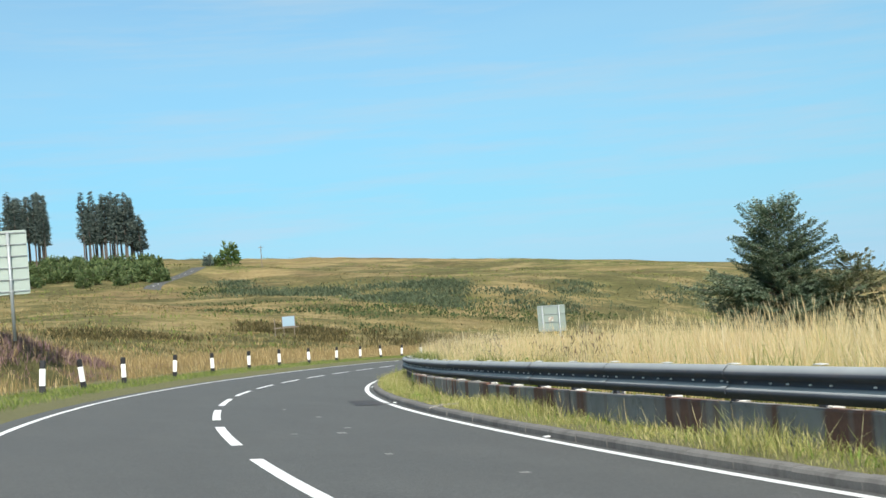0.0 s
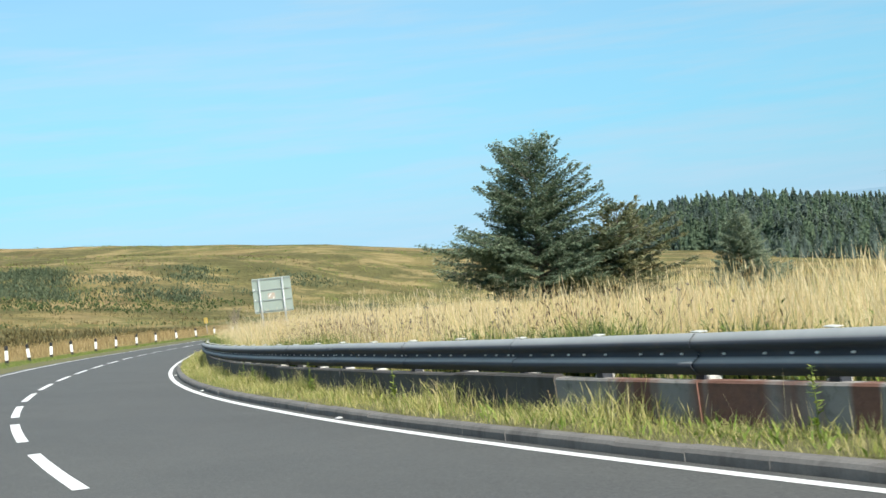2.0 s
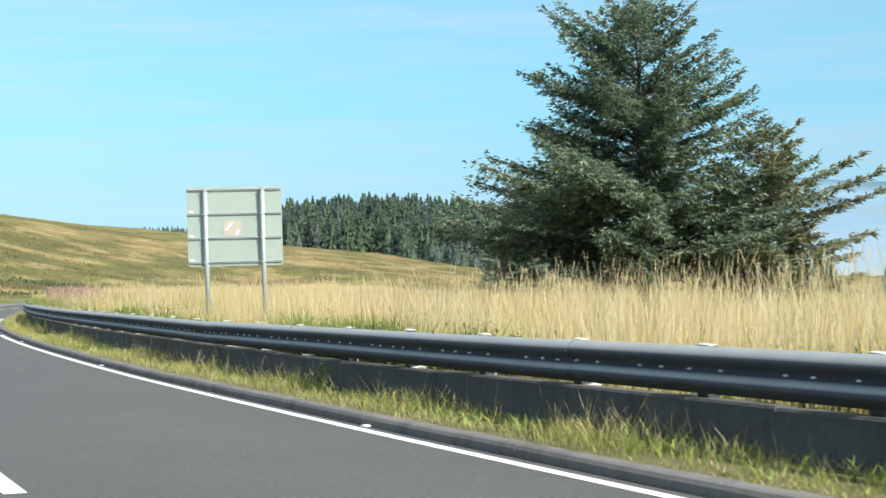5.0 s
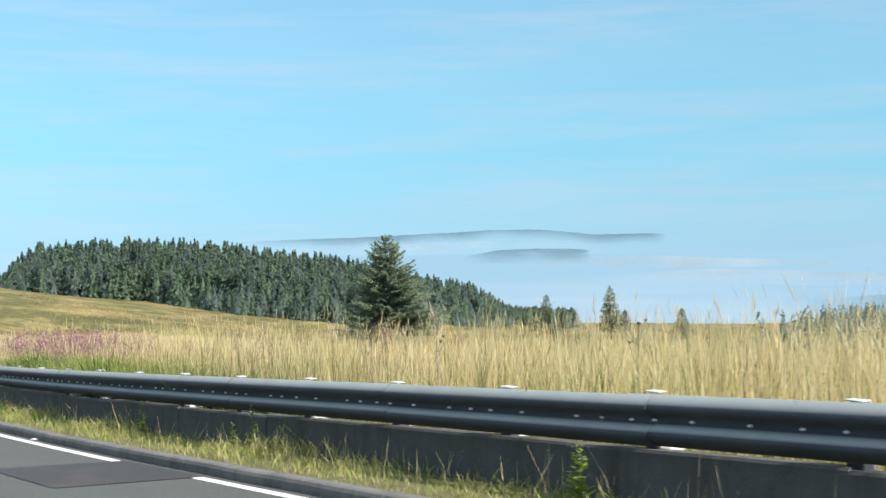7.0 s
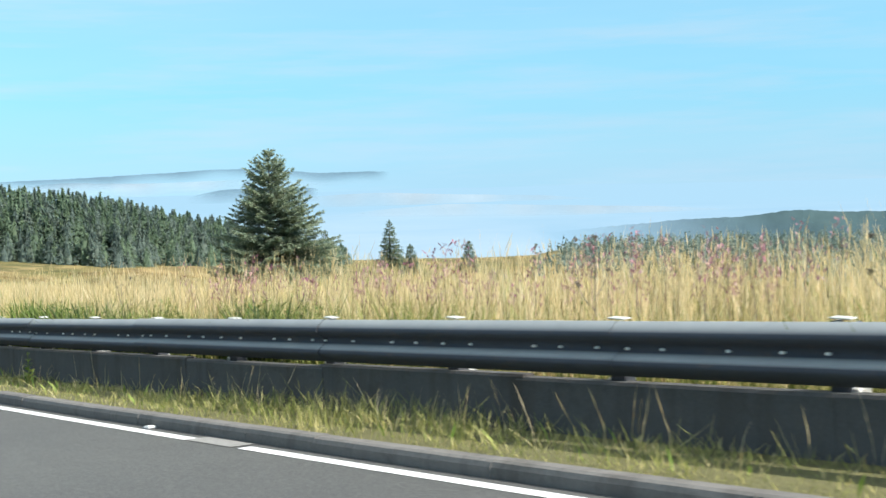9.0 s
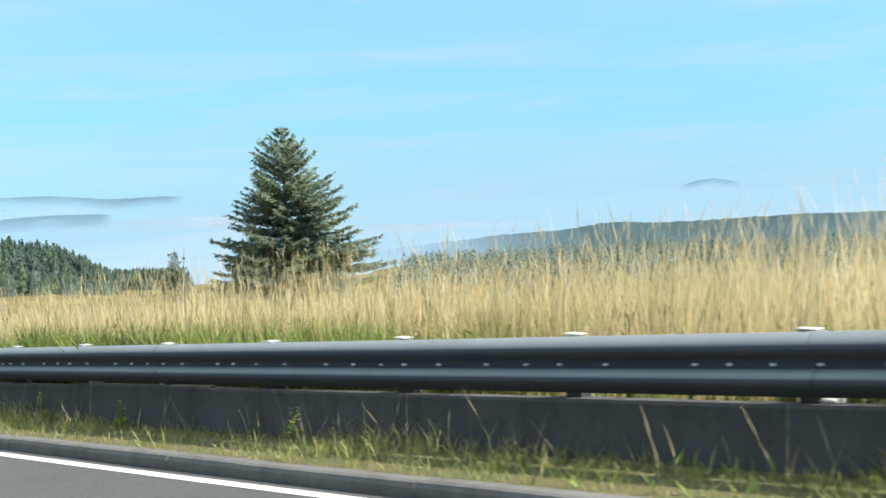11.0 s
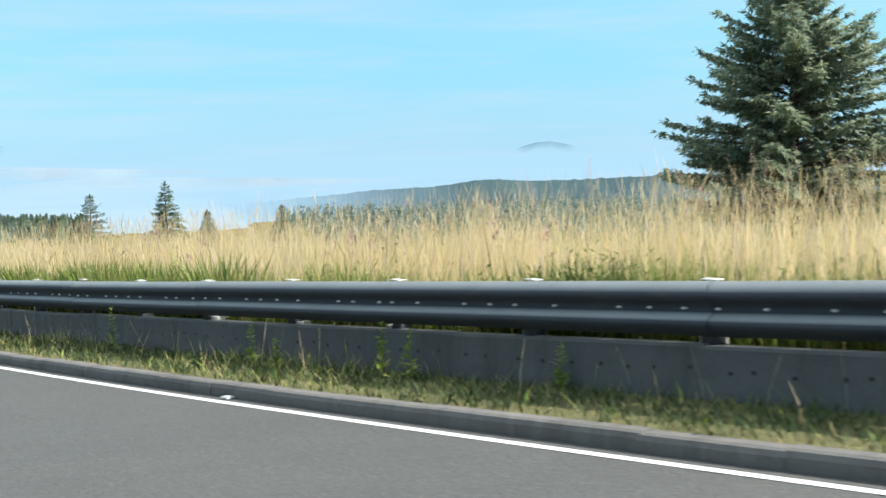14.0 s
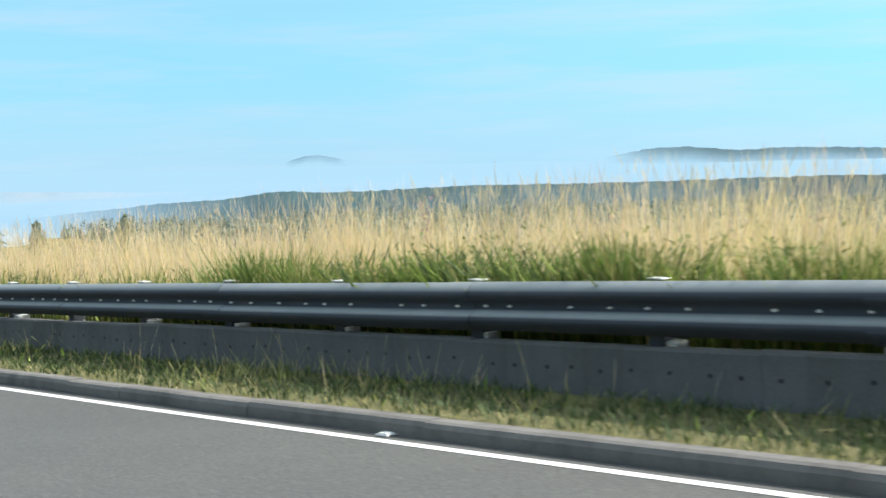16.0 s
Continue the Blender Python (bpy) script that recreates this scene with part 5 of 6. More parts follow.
# fallen branch over the kerb
def branch():
    ob = tagged(new("fallen_branch", None), "bleached dead branch lying across the kerb", "branch")
    ob.matrix_basis = frame_at(20.3, 5.3, 0.12) @ Matrix.Diagonal((0.55, 0.7, 0.8, 1))
    bm = bmesh.new()
    tube_bm(bm, [Vector((0.5, 0.32, -0.05)), Vector((0.25, 0.12, 0.0)), Vector((0, -0.08, 0.035)), Vector((-0.3, -0.2, 0.05)), Vector((-0.5, -0.3, 0.08))], [0.016, 0.02, 0.018, 0.012, 0.005], 6)
    part("stem", bm, MAT["bleached"], ob)
    bm = bmesh.new()
    tube_bm(bm, [Vector((0.2, 0.1, 0.0)), Vector((-0.05, 0.12, 0.06)), Vector((-0.3, 0.1, 0.09))], [0.011, 0.008, 0.003], 5)
    part("twig", bm, MAT["bleached"], ob)


branch()


# ---- pines, shrubs and the side road across the dip ----
def pine(m, h, seed):
    """A tall plantation pine: a long bare trunk with a narrow ragged crown."""
    r = random.Random(seed)
    tree = tagged(new("pine_tree", None), "tall thin pine with bare lower trunk", "tree", "pine clump")
    tree.matrix_basis = m
    bm = bmesh.new()
    tube_bm(bm, [Vector((0, 0, -0.5)), Vector((r.uniform(-.1, .1), r.uniform(-.1, .1), h * 0.5)), Vector((0, 0, h))], [0.21, 0.15, 0.03], 6)
    part("trunk", bm, MAT["bark"], tree)
    V, T = [], []
    for _ in range(300):
        f = 1 - 0.64 * r.uniform(0, 1) ** 0.8
        rad = 2.5 * (1 - f) ** 0.8 * r.uniform(0.15, 1.0) * (1 if f > 0.5 else 0.7) + 0.06
        a = r.uniform(0, 6.28)
        p = Vector((rad * math.cos(a), rad * math.sin(a), h * f))
        for _k in range(2):
            d = Vector((math.cos(a) + r.uniform(-.6, .6), math.sin(a) + r.uniform(-.6, .6), r.uniform(-0.9, 0.3))).normalized() * r.uniform(0.5, 1.1)
            e = Vector((r.uniform(-1, 1), r.uniform(-1, 1), r.uniform(-1, 1))).normalized() * 0.2
            n = len(V)
            V.extend([tuple(p - e), tuple(p + e), tuple(p + d)])
            T.append((n, n + 1, n + 2))
    part("crown", fast("crown", np.array(V), np.zeros((0, 4)), np.array(T), MAT["pine"]), None, tree)


rt = random.Random(19)


def far_place(az, d):
    return -0.8 + d * math.sin(radians(az)), d * math.cos(radians(az))


for i in range(58):
    if i < 31:
        az, d = rt.choice((rt.uniform(2.6, 4.4), rt.uniform(4.5, 5.2), rt.uniform(5.3, 6.2))), rt.uniform(300, 325)
    else:
        az, d = 7.5 + 2.5 * (i - 31) / 26 + rt.uniform(-0.06, 0.06), rt.uniform(298, 322)
    h = rt.uniform(14.2, 18.4) * (0.74 if az > 9.8 else 1.0) * (0.9 if az > 9.4 else 1.0)
    pine(on_land(*far_place(az, d), -0.2), h, 500 + i)


def bush(m, w, h, seed, label, mat, group):
    r = random.Random(seed)
    ob = tagged(new("bush", None), label, "bush", group)
    ob.matrix_basis = m
    bm = bmesh.new()
    for k in range(4):
        a = 1.6 * k + r.uniform(-.4, .4)
        tube_bm(bm, [Vector((0, 0, -0.2)), Vector((0.2 * w * math.cos(a), 0.2 * w * math.sin(a), 0.35 * h)), Vector((0.4 * w * math.cos(a), 0.4 * w * math.sin(a), 0.75 * h))], [0.05, 0.04, 0.015], 5)
    part("stem", bm, MAT["bark"], ob)
    V, T = [], []
    for _ in range(460):
        u, v = r.uniform(0, 6.28), r.uniform(0, 1)
        q = Vector((math.cos(u) * math.sqrt(1 - v * v * 0.9), math.sin(u) * math.sqrt(1 - v * v * 0.9), v)) * r.uniform(0.55, 1.0) * (0.82 + 0.18 * math.sin(3 * u + seed))
        p = Vector((q.x * w / 2, q.y * w / 2, 0.1 * h + q.z * h * 0.9))
        e = Vector((r.uniform(-1, 1), r.uniform(-1, 1), r.uniform(-1, 1))).normalized() * 0.075 * w
        d = Vector((q.x + r.uniform(-.5, .5), q.y + r.uniform(-.5, .5), q.z + r.uniform(-.5, .5))).normalized() * 0.16 * w
        n = len(V)
        V.extend([tuple(p - e), tuple(p + e), tuple(p + d)])
        T.append((n, n + 1, n + 2))
    part("leaves", fast("leaves", np.array(V), np.zeros((0, 4)), np.array(T), MAT[mat]), None, ob)


for i in range(110):
    az = rt.uniform(4.6, 11.0)
    d = rt.uniform(240, 300)
    k = rt.uniform(2.0, 3.9)
    bush(on_land(*far_place(az, d), -0.1), k, k * rt.uniform(0.7, 1.0), 900 + i, "young green spruce scrub on the slope", "scrub", "young scrub")
bush(on_land(*far_place(13.95, 285), -0.1), 5.4, 6.0, 991, "rounded green tree on the skyline", "broad", "skyline trees")
bush(on_land(*far_place(12.95, 280), -0.1), 3.0, 3.4, 992, "small dark tree on the skyline", "forest", "skyline trees")
bush(on_land(*far_place(13.3, 290), -0.1), 3.6, 2.6, 993, "low green tree on the skyline", "broad", "skyline trees")


def side_road():
    """A narrow road up the far slope, on a low bank that runs into the moor."""
    t = np.linspace(0, 1, 40)
    az, d = 10.15 + 2.35 * t ** 1.25, 230 + 44 * t
    cx, cy = -0.8 + d * np.sin(np.radians(az)), d * np.cos(np.radians(az))
    tx, ty = np.gradient(cx), np.gradient(cy)
    ln = np.hypot(tx, ty)
    nx, ny = ty / ln, -tx / ln
    crest = np.polyval(np.polyfit(t, land(cx, cy), 3), t) + 0.35 - 2.2 * (1 - smoothstep(0, 0.16, t))

    def band(name, offsets, mat):
        v = np.stack([np.stack([cx + o * nx, cy + o * ny, np.where(abs(o) < 5, crest, np.minimum(land(cx + o * nx, cy + o * ny), crest) - 1.2)], -1) for o in offsets], 1)
        k = len(offsets)
        q = [(k * i + j, k * i + j + 1, k * i + k + j + 1, k * i + k + j) for i in range(39) for j in range(k - 1)]
        return fast(name, v.reshape(-1, 3), np.array(q), np.zeros((0, 3)), mat), v

    me, v = band("side_road", (-1.7, 0, 1.7), MAT["asphalt"])
    ob = new("side_road", me)
    tagged(ob, "narrow road climbing the far slope", "road", kind="structure")
    part("shoulder", band("shoulder", (-12, -3.2, -1.75), MAT["ground"])[0], None, ob)
    part("shoulder", band("shoulder", (1.75, 3.2, 12), MAT["ground"])[0], None, ob)
    for k in range(2, 37, 4):
        a, b = v[k, 1], v[k + 1, 1]
        n = np.array([nx[k], ny[k], 0]) * 0.12
        up = np.array([0, 0, 0.05])
        me = fast("centre_dash", np.array([a - n, a + n, b + n, b - n]) + up, np.array([[0, 1, 2, 3]]), np.zeros((0, 3)), MAT["paint"])
        part("centre_dash", me, None, ob)


side_road()


def pole(m):
    ob = tagged(new("utility_pole", None), "thin wooden utility pole with a crossarm", "pole")
    ob.matrix_basis = m
    part("mast", cyl_bm(0.11, -0.5, 5.4, 8), MAT["wood"], ob)
    part("crossarm", moved(box_bm(1.2, 0.1, 0.1, 0.01), 0, 0, 5.0), MAT["wood"], ob)


pole(on_land(*far_place(15.4, 300)))


def weed_spike(m, h, seed):
    """A tall seeding weed: an upright stem with narrow leaves and a spike of buds."""
    r = random.Random(seed)
    ob = tagged(new("weed_spike", None), "tall green seeding weed at the foot of the wall", "weed", "verge weeds")
    ob.matrix_basis = m
    bm = bmesh.new()
    tube_bm(bm, [Vector((0, 0, -0.03)), Vector((r.uniform(-.02, .02), 0, h * 0.5)), Vector((r.uniform(-.03, .03), 0, h))], [0.006, 0.005, 0.003], 5)
    part("stem", bm, MAT["green"], ob)
    V, T = [], []
    for k in range(46):
        f = r.uniform(0.1, 1.0)
        ln = 0.09 * (1 - f) + 0.035
        a = r.uniform(0, 6.28)
        p = Vector((0, 0, h * f))
        d = Vector((math.cos(a), math.sin(a), r.uniform(-0.1, 0.8))).normalized() * ln
        e = d.cross(Vector((0, 0, 1))).normalized() * ln * 0.22
        n = len(V)
        V.extend([tuple(p), tuple(p + d * 0.5 + e), tuple(p + d), tuple(p + d * 0.5 - e)])
        T.append((n, n + 1, n + 2, n + 3))
    part("leaves", fast("leaves", np.array(V), np.array(T), np.zeros((0, 3)), MAT["weed"]), None, ob)


rw = random.Random(14)
for k in range(46):
    s = (95.6, 100.9, 101.1, 104.2, 208.0, 208.4, 209.8, 206.6, 236.8, 160.5)[k] if k < 10 else rw.uniform(20, 270)
    weed_spike(frame_at(s, rw.uniform(5.75, 6.08), 0.08), rw.uniform(0.25, 0.55), 300 + k)


# ---- grass ----
def field(name, base, height, width, lean, mat, label, seed, head=0.0, curve=0.35, category="grass", headlen=1.0, bent=False):
    """Blades as thin bent strips, one island each: base (n, 3), height, width, lean arrays."""
    r = np.random.RandomState(seed)
    n = len(base)
    a = r.uniform(0, 2 * np.pi, n)
    side = np.stack([np.cos(a), np.sin(a), 0 * a], -1)
    b = a + r.uniform(0.6, 2.5, n)
    if bent:
        b = 2.4 * np.sin(base[:, 0] * 1.1 + 1.3 * np.sin(base[:, 1] * 0.9)) + 1.9 * np.sin(base[:, 1] * 1.6) + r.normal(0, 0.7, n)
    out = np.stack([np.cos(b), np.sin(b), 0 * b], -1) * (lean * height)[:, None]
    up = np.zeros((n, 3))
    up[:, 2] = height
    w = width[:, None] * side
    p0, p1 = base - w * 0.5, base + w * 0.5
    mid = base + up * 0.58 + out * curve
    p2, p3 = mid + w * 0.42, mid - w * 0.42
    tip = base + up + out
    if bent:
        v = np.stack([p0, p1, p2, p3, tip], 1)
        i = 5 * np.arange(n)[:, None]
        q = i + np.array([[0, 1, 2, 3]])
        t = i + np.array([[3, 2, 4]])
    else:
        v = np.stack([base, mid + 0.5 * w, tip, mid - 0.5 * w], 1)
        q = 4 * np.arange(n)[:, None] + np.array([[0, 1, 2, 3]])
        t = np.zeros((0, 3), int)
    v = v.reshape(-1, 3)
    if head > 0:
        k = np.where(r.uniform(0, 1, n) < head)[0]
        c = tip[k]
        d = (tip - mid)[k]
        d /= np.linalg.norm(d, axis=1)[:, None]
        ln = headlen * (0.10 + 0.10 * r.uniform(0, 1, len(k)))[:, None]
        hw = width[k][:, None] * r.uniform(0.3, 0.6, len(k))[:, None] * side[k]
        h = np.stack([c - d * ln * 0.6, c + hw, c + d * ln, c - hw], 1).reshape(-1, 3)
        q = np.concatenate([q, len(v) + 4 * np.arange(len(k))[:, None] + np.array([[0, 1, 2, 3]])])
        v = np.concatenate([v, h])
    ob = new(name, fast(name, v, q, t, MAT[mat]))
    return tagged(ob, label, category, kind="stuff")


def clumped(r, n, s0, s1, o0, o1, size=1.2, power=1.0):
    """Places along the road, thicker in clumps."""
    m = int(n * 1.7)
    s, o = r.uniform(s0, s1, m), o0 + (o1 - o0) * r.uniform(0, 1, m) ** power
    d = 0.5 + 0.5 * np.sin(s * 2.1 / size + 1.7 * np.sin(o * 1.3)) * np.sin(o * 2.3 + 1.1 * np.sin(s * 0.53))
    keep = r.uniform(0, 1, m) < 0.25 + 0.85 * d
    return s[keep][:n], o[keep][:n]


g = np.random.RandomState(40)
# tall dry grass behind the barrier
s, o = clumped(g, 140000, 6, 290, 6.7, 11.5, 1.4, 1.35)
k = g.uniform(0, 1, len(s)) < np.interp(s, [96, 102, 112, 118, 152, 160, 184, 192, 202, 206, 226, 232], [1, 0.5, 0.5, 0.9, 0.9, 0.45, 0.5, 0.9, 0.95, 0.9, 0.9, 1.0])
s, o = s[k], o[k]
hh = (1.14 + 0.16 * np.sin(s * 0.21) * np.sin(s * 0.083 + 1) + 0.10 * np.sin(s * 0.9 + o) + 0.13 * np.sin(s * 2.3 + 2 * np.sin(o * 1.7))) * g.uniform(0.70, 1.14, len(s))
hh *= np.interp(o, [6.4, 7.2, 9, 11.5], [0.72, 0.95, 1.05, 1.1]) * np.interp(s, [150, 164, 174, 178, 190, 215, 222, 250], [1, 1.2, 1.18, 1.02, 1.1, 1.12, 1.18, 1.1])
hh = np.minimum(hh, 1.66 - 0.12 * g.uniform(0, 1, len(s)))
field("tall_grass", at(s, o, 0.08), hh, g.uniform(0.005, 0.010, len(s)), g.uniform(0.03, 0.36, len(s)), "straw", "tall golden dry grass behind the barrier", 1, 0.4, bent=True)
s, o = clumped(g, 50000, 6, 315, 6.35, 8.4, 0.9)
field("undergrowth", at(s, o, 0.08), np.where(o < 7.0, g.uniform(0.62, 1.0, len(s)), g.uniform(0.3, 0.8, len(s))) * (0.80 + 0.28 * np.sin(s * 0.35 + np.sin(s * 0.11)) ** 2), g.uniform(0.010, 0.022, len(s)), g.uniform(0.1, 0.6, len(s)), "olive", "green undergrowth at the foot of dry grass", 2)
s, o = clumped(g, 45000, 6, 315, 6.4, 9.5, 1.8)
field("tall_grass", at(s, o, 0.08), g.uniform(0.5, 1.12, len(s)), g.uniform(0.004, 0.009, len(s)), g.uniform(0.05, 0.5, len(s)), "vergegrass", "half-green seeding grass behind the barrier", 10, 0.3)
# darker stems and rank grass among the straw
s, o = clumped(g, 30000, 94, 250, 6.6, 9.5, 1.1)
k = g.uniform(0, 1, len(s)) < np.interp(s, [94, 102, 112, 120, 150, 160, 184, 194, 250], [0.3, 0.8, 0.8, 0.4, 0.4, 1, 1, 0.12, 0.1])
s, o = s[k], o[k]
field("tall_grass", at(s, o, 0.08), g.uniform(0.7, 1.22, len(s)), g.uniform(0.005, 0.011, len(s)), g.uniform(0.04, 0.3, len(s)), "rank", "rank olive-brown grass among golden stems", 31, 0.35)
# dry grass farther in
s, o = clumped(g, 52000, 15, 290, 11.5, 30, 2.5, 1.5)
p = at(s, o)
p[:, 2] = land(p[:, 0], p[:, 1])
field("tall_grass", p, g.uniform(0.7, 1.3, len(s)), g.uniform(0.009, 0.018, len(s)), g.uniform(0.05, 0.35, len(s)), "straw", "tall golden dry grass on the bank", 3, 0.4)
# verge between kerb and barrier
s, o = clumped(g, 128000, 4, 265, 5.25, 6.14, 0.7)
k = g.uniform(0, 1, len(s)) < np.interp(s, [192, 202, 265], [1, 0.45, 0.4])
s, o = s[k], o[k]
hv = g.uniform(0.05, 0.16, len(s)) * (0.7 + 0.9 * np.sin(s * 0.6 + 2 * np.sin(s * 0.17)) ** 4) * np.interp(o, [5.25, 5.4, 6.1], [0.6, 0.95, 1.3]) * np.interp(s, [0, 24, 34, 50, 75, 110, 130], [1.15, 1.2, 1.4, 1.25, 1.0, 1.0, 0.85])
field("verge_grass", at(s, o, 0.07), hv, g.uniform(0.004, 0.008, len(s)), g.uniform(0.2, 1.0, len(s)), "vergegrass", "short yellow-green grass between kerb and barrier", 4, 0.06)
s, o = clumped(g, 1300, 4, 270, 5.5, 6.1, 0.5)
field("verge_grass", at(s, o, 0.07), g.uniform(0.18, 0.36, len(s)), g.uniform(0.003, 0.006, len(s)), g.uniform(0.1, 0.5, len(s)), "straw", "thin seeding grass stalks on the verge", 5, 0.5)
s, o = clumped(g, 15000, 4, 265, 5.35, 6.08, 0.4)
k = g.uniform(0, 1, len(s)) < 0.12 + np.clip(np.sin(s * 0.23 + 1.5 * np.sin(s * 0.071)), 0, 1) * np.interp(s, [30, 60, 200], [1, 0.8, 0.6])
s, o = s[k], o[k]
field("verge_weeds", at(s, o, 0.07), g.uniform(0.06, 0.18, len(s)), g.uniform(0.012, 0.026, len(s)), g.uniform(0.3, 1.0, len(s)), "lush", "broad-leaved green weeds on the verge", 6, category="weeds")
s, o = clumped(g, 26000, 192, 265, 5.3, 6.1, 0.6)
field("verge_weeds", at(s, o, 0.07), g.uniform(0.05, 0.14, len(s)), g.uniform(0.008, 0.020, len(s)), g.uniform(0.3, 1.0, len(s)), "bracken", "low dark green weeds on the verge", 16, category="weeds")
# outer verge
s, o = clumped(g, 34000, 18, 175, -4.6, -2.35, 1.0)
field("verge_grass", at(s, o, 0.12), g.uniform(0.06, 0.16, len(s)), g.uniform(0.008, 0.018, len(s)), g.uniform(0.2, 0.8, len(s)), "green", "mown green grass on the outer verge", 7)
s, o = clumped(g, 42000, 18, 180, -16, -4.4, 1.6, 0.7)
p = at(s, o)
k = ~((p[:, 0] < 6.5) & (p[:, 1] > 38) & (p[:, 1] < 58) & (g.uniform(0, 1, len(s)) < 0.7))
s, p = s[k], p[k]
p[:, 2] = land(p[:, 0], p[:, 1])
field("rough_grass", p, g.uniform(0.3, 0.85, len(s)), g.uniform(0.012, 0.03, len(s)), g.uniform(0.1, 0.5, len(s)), "moorstraw", "rough dry grass beside the outer verge", 8, 0.3)


# dark brambles and docks in patches along the bank
pc = [(20, 23), (30, 36), (42, 46), (60, 66), (72, 78), (108, 118), (128, 133), (146, 156), (160, 166), (166, 178), (178, 190), (190, 206), (204, 212), (211, 223), (229, 240), (240, 262)]
s = np.concatenate([g.normal((a + b) / 2, (b - a) / 3.2, 2300) for a, b in pc])
lush = np.sin(s * 1.7 + 2 * np.sin(s * 0.43)) * np.sin(s * 0.61 + 1)
k = g.uniform(0, 1, len(s)) < 0.45 + 0.6 * lush
s, lush = s[k], lush[k]
o = 6.42 + np.abs(g.normal(0, 0.3, len(s)))
hb = g.uniform(0.66, 0.92, len(s)) * (0.98 + 0.14 * lush)
k = g.uniform(0, 1, len(s)) < 0.55
field("brambles", at(s, o, 0.08)[k], hb[k], g.uniform(0.015, 0.035, k.sum()), g.uniform(0.1, 0.5, k.sum()), "bracken", "dark green brambles among the dry grass", 9, category="brambles")
field("nettles", at(s, o, 0.08)[~k], hb[~k], g.uniform(0.012, 0.03, (~k).sum()), g.uniform(0.1, 0.5, (~k).sum()), "green", "green nettles and docks behind the barrier rail", 19, category="nettles")
# ferny clumps that stand higher
fs = np.concatenate([g.normal(c, w, n) for c, w, n in ((245.0, 0.7, 700), (242.6, 0.8, 350), (84.4, 0.5, 500), (135.0, 0.4, 400))])
fo = 6.5 + np.abs(g.normal(0, 0.4, len(fs)))
s, o = np.concatenate([s, fs]), np.concatenate([o, fo])
hb = np.concatenate([hb, g.uniform(0.8, 1.2, len(fs)) * np.interp(fs, [80, 140, 200], [0.85, 0.85, 1.0])])
# their leaves
lv = at(np.repeat(s, 3), np.repeat(o, 3), 0.08) + g.normal(0, 0.08, (3 * len(s), 3))
lv[:, 2] += np.repeat(hb, 3) * g.uniform(0.62, 0.9, 3 * len(s))
lv = lv[g.uniform(0, 1, len(lv)) < 0.55]
field("bramble_leaves", lv, g.uniform(0.025, 0.055, len(lv)), g.uniform(0.010, 0.024, len(lv)), g.uniform(0.5, 2.0, len(lv)), "bramble", "dark and bright green leaves of brambles and docks", 21, category="brambles")
# arching ferns and leafy weeds leaning over the rail
fc = [(20.5, 0.9, 260, 0.8), (30, 1.5, 200, 0.7), (55, 3, 300, 0.75), (76, 3, 260, 0.75), (83, 1.0, 260, 0.85), (109, 1.3, 420, 0.95), (134, 0.5, 260, 1.0), (103, 1.0, 300, 0.85), (150, 3, 300, 0.8), (162, 1.6, 520, 0.95), (167, 1.2, 420, 0.9), (171, 3, 520, 0.88), (178, 2.2, 520, 0.95), (188, 1.8, 520, 0.95), (195, 1.6, 420, 0.9), (205, 3, 420, 0.85), (215, 3, 360, 0.85), (228, 4, 400, 0.85), (239, 1.6, 420, 0.95), (244.5, 1.3, 900, 1.08), (249, 1.5, 360, 0.9), (256, 3, 300, 0.9)]
fs = np.concatenate([g.normal(c, w, n) for c, w, n, h in fc])
fh = np.concatenate([g.uniform(0.72, 1.05, n) * h for c, w, n, h in fc])
fo = 6.5 + np.abs(g.normal(0, 0.28, len(fs)))
k = g.uniform(0, 1, len(fs)) < 0.6
field("ferns", at(fs, fo, 0.08)[k], fh[k], g.uniform(0.03, 0.06, k.sum()), g.uniform(0.25, 0.75, k.sum()), "fern", "dark green ferns leaning over the barrier", 27, category="ferns")
field("ferns", at(fs, fo, 0.08)[~k], fh[~k] * 0.95, g.uniform(0.025, 0.05, (~k).sum()), g.uniform(0.25, 0.8, (~k).sum()), "lush", "yellow-green leafy weeds at the barrier", 28, category="weeds")
# rank green growth along the back of the rail, in uneven patches
def bank_growth(patches, mat, label, seed, low, high, wide, category):
    r = np.random.RandomState(seed)
    s = np.concatenate([r.uniform(a, b, int(n * (b - a))) for a, b, n in patches])
    o = 6.42 + np.abs(r.normal(0, 0.22, len(s)))
    swell = 0.5 + 0.5 * np.sin(s * 2.9 + seed + 1.6 * np.sin(s * 0.83)) * np.sin(s * 0.71 + seed)
    k = r.uniform(0, 1, len(s)) < 0.25 + 0.9 * swell
    s, o, swell = s[k], o[k], swell[k]
    h = (low + (high - low) * swell) * r.uniform(0.82, 1.05, len(s))
    field(name=category.replace(" ", "_"), base=at(s, o, 0.08), height=h, width=r.uniform(0.5, 1.0, len(s)) * wide, lean=r.uniform(0.05, 0.55, len(s)), mat=mat, label=label, seed=seed, category=category)


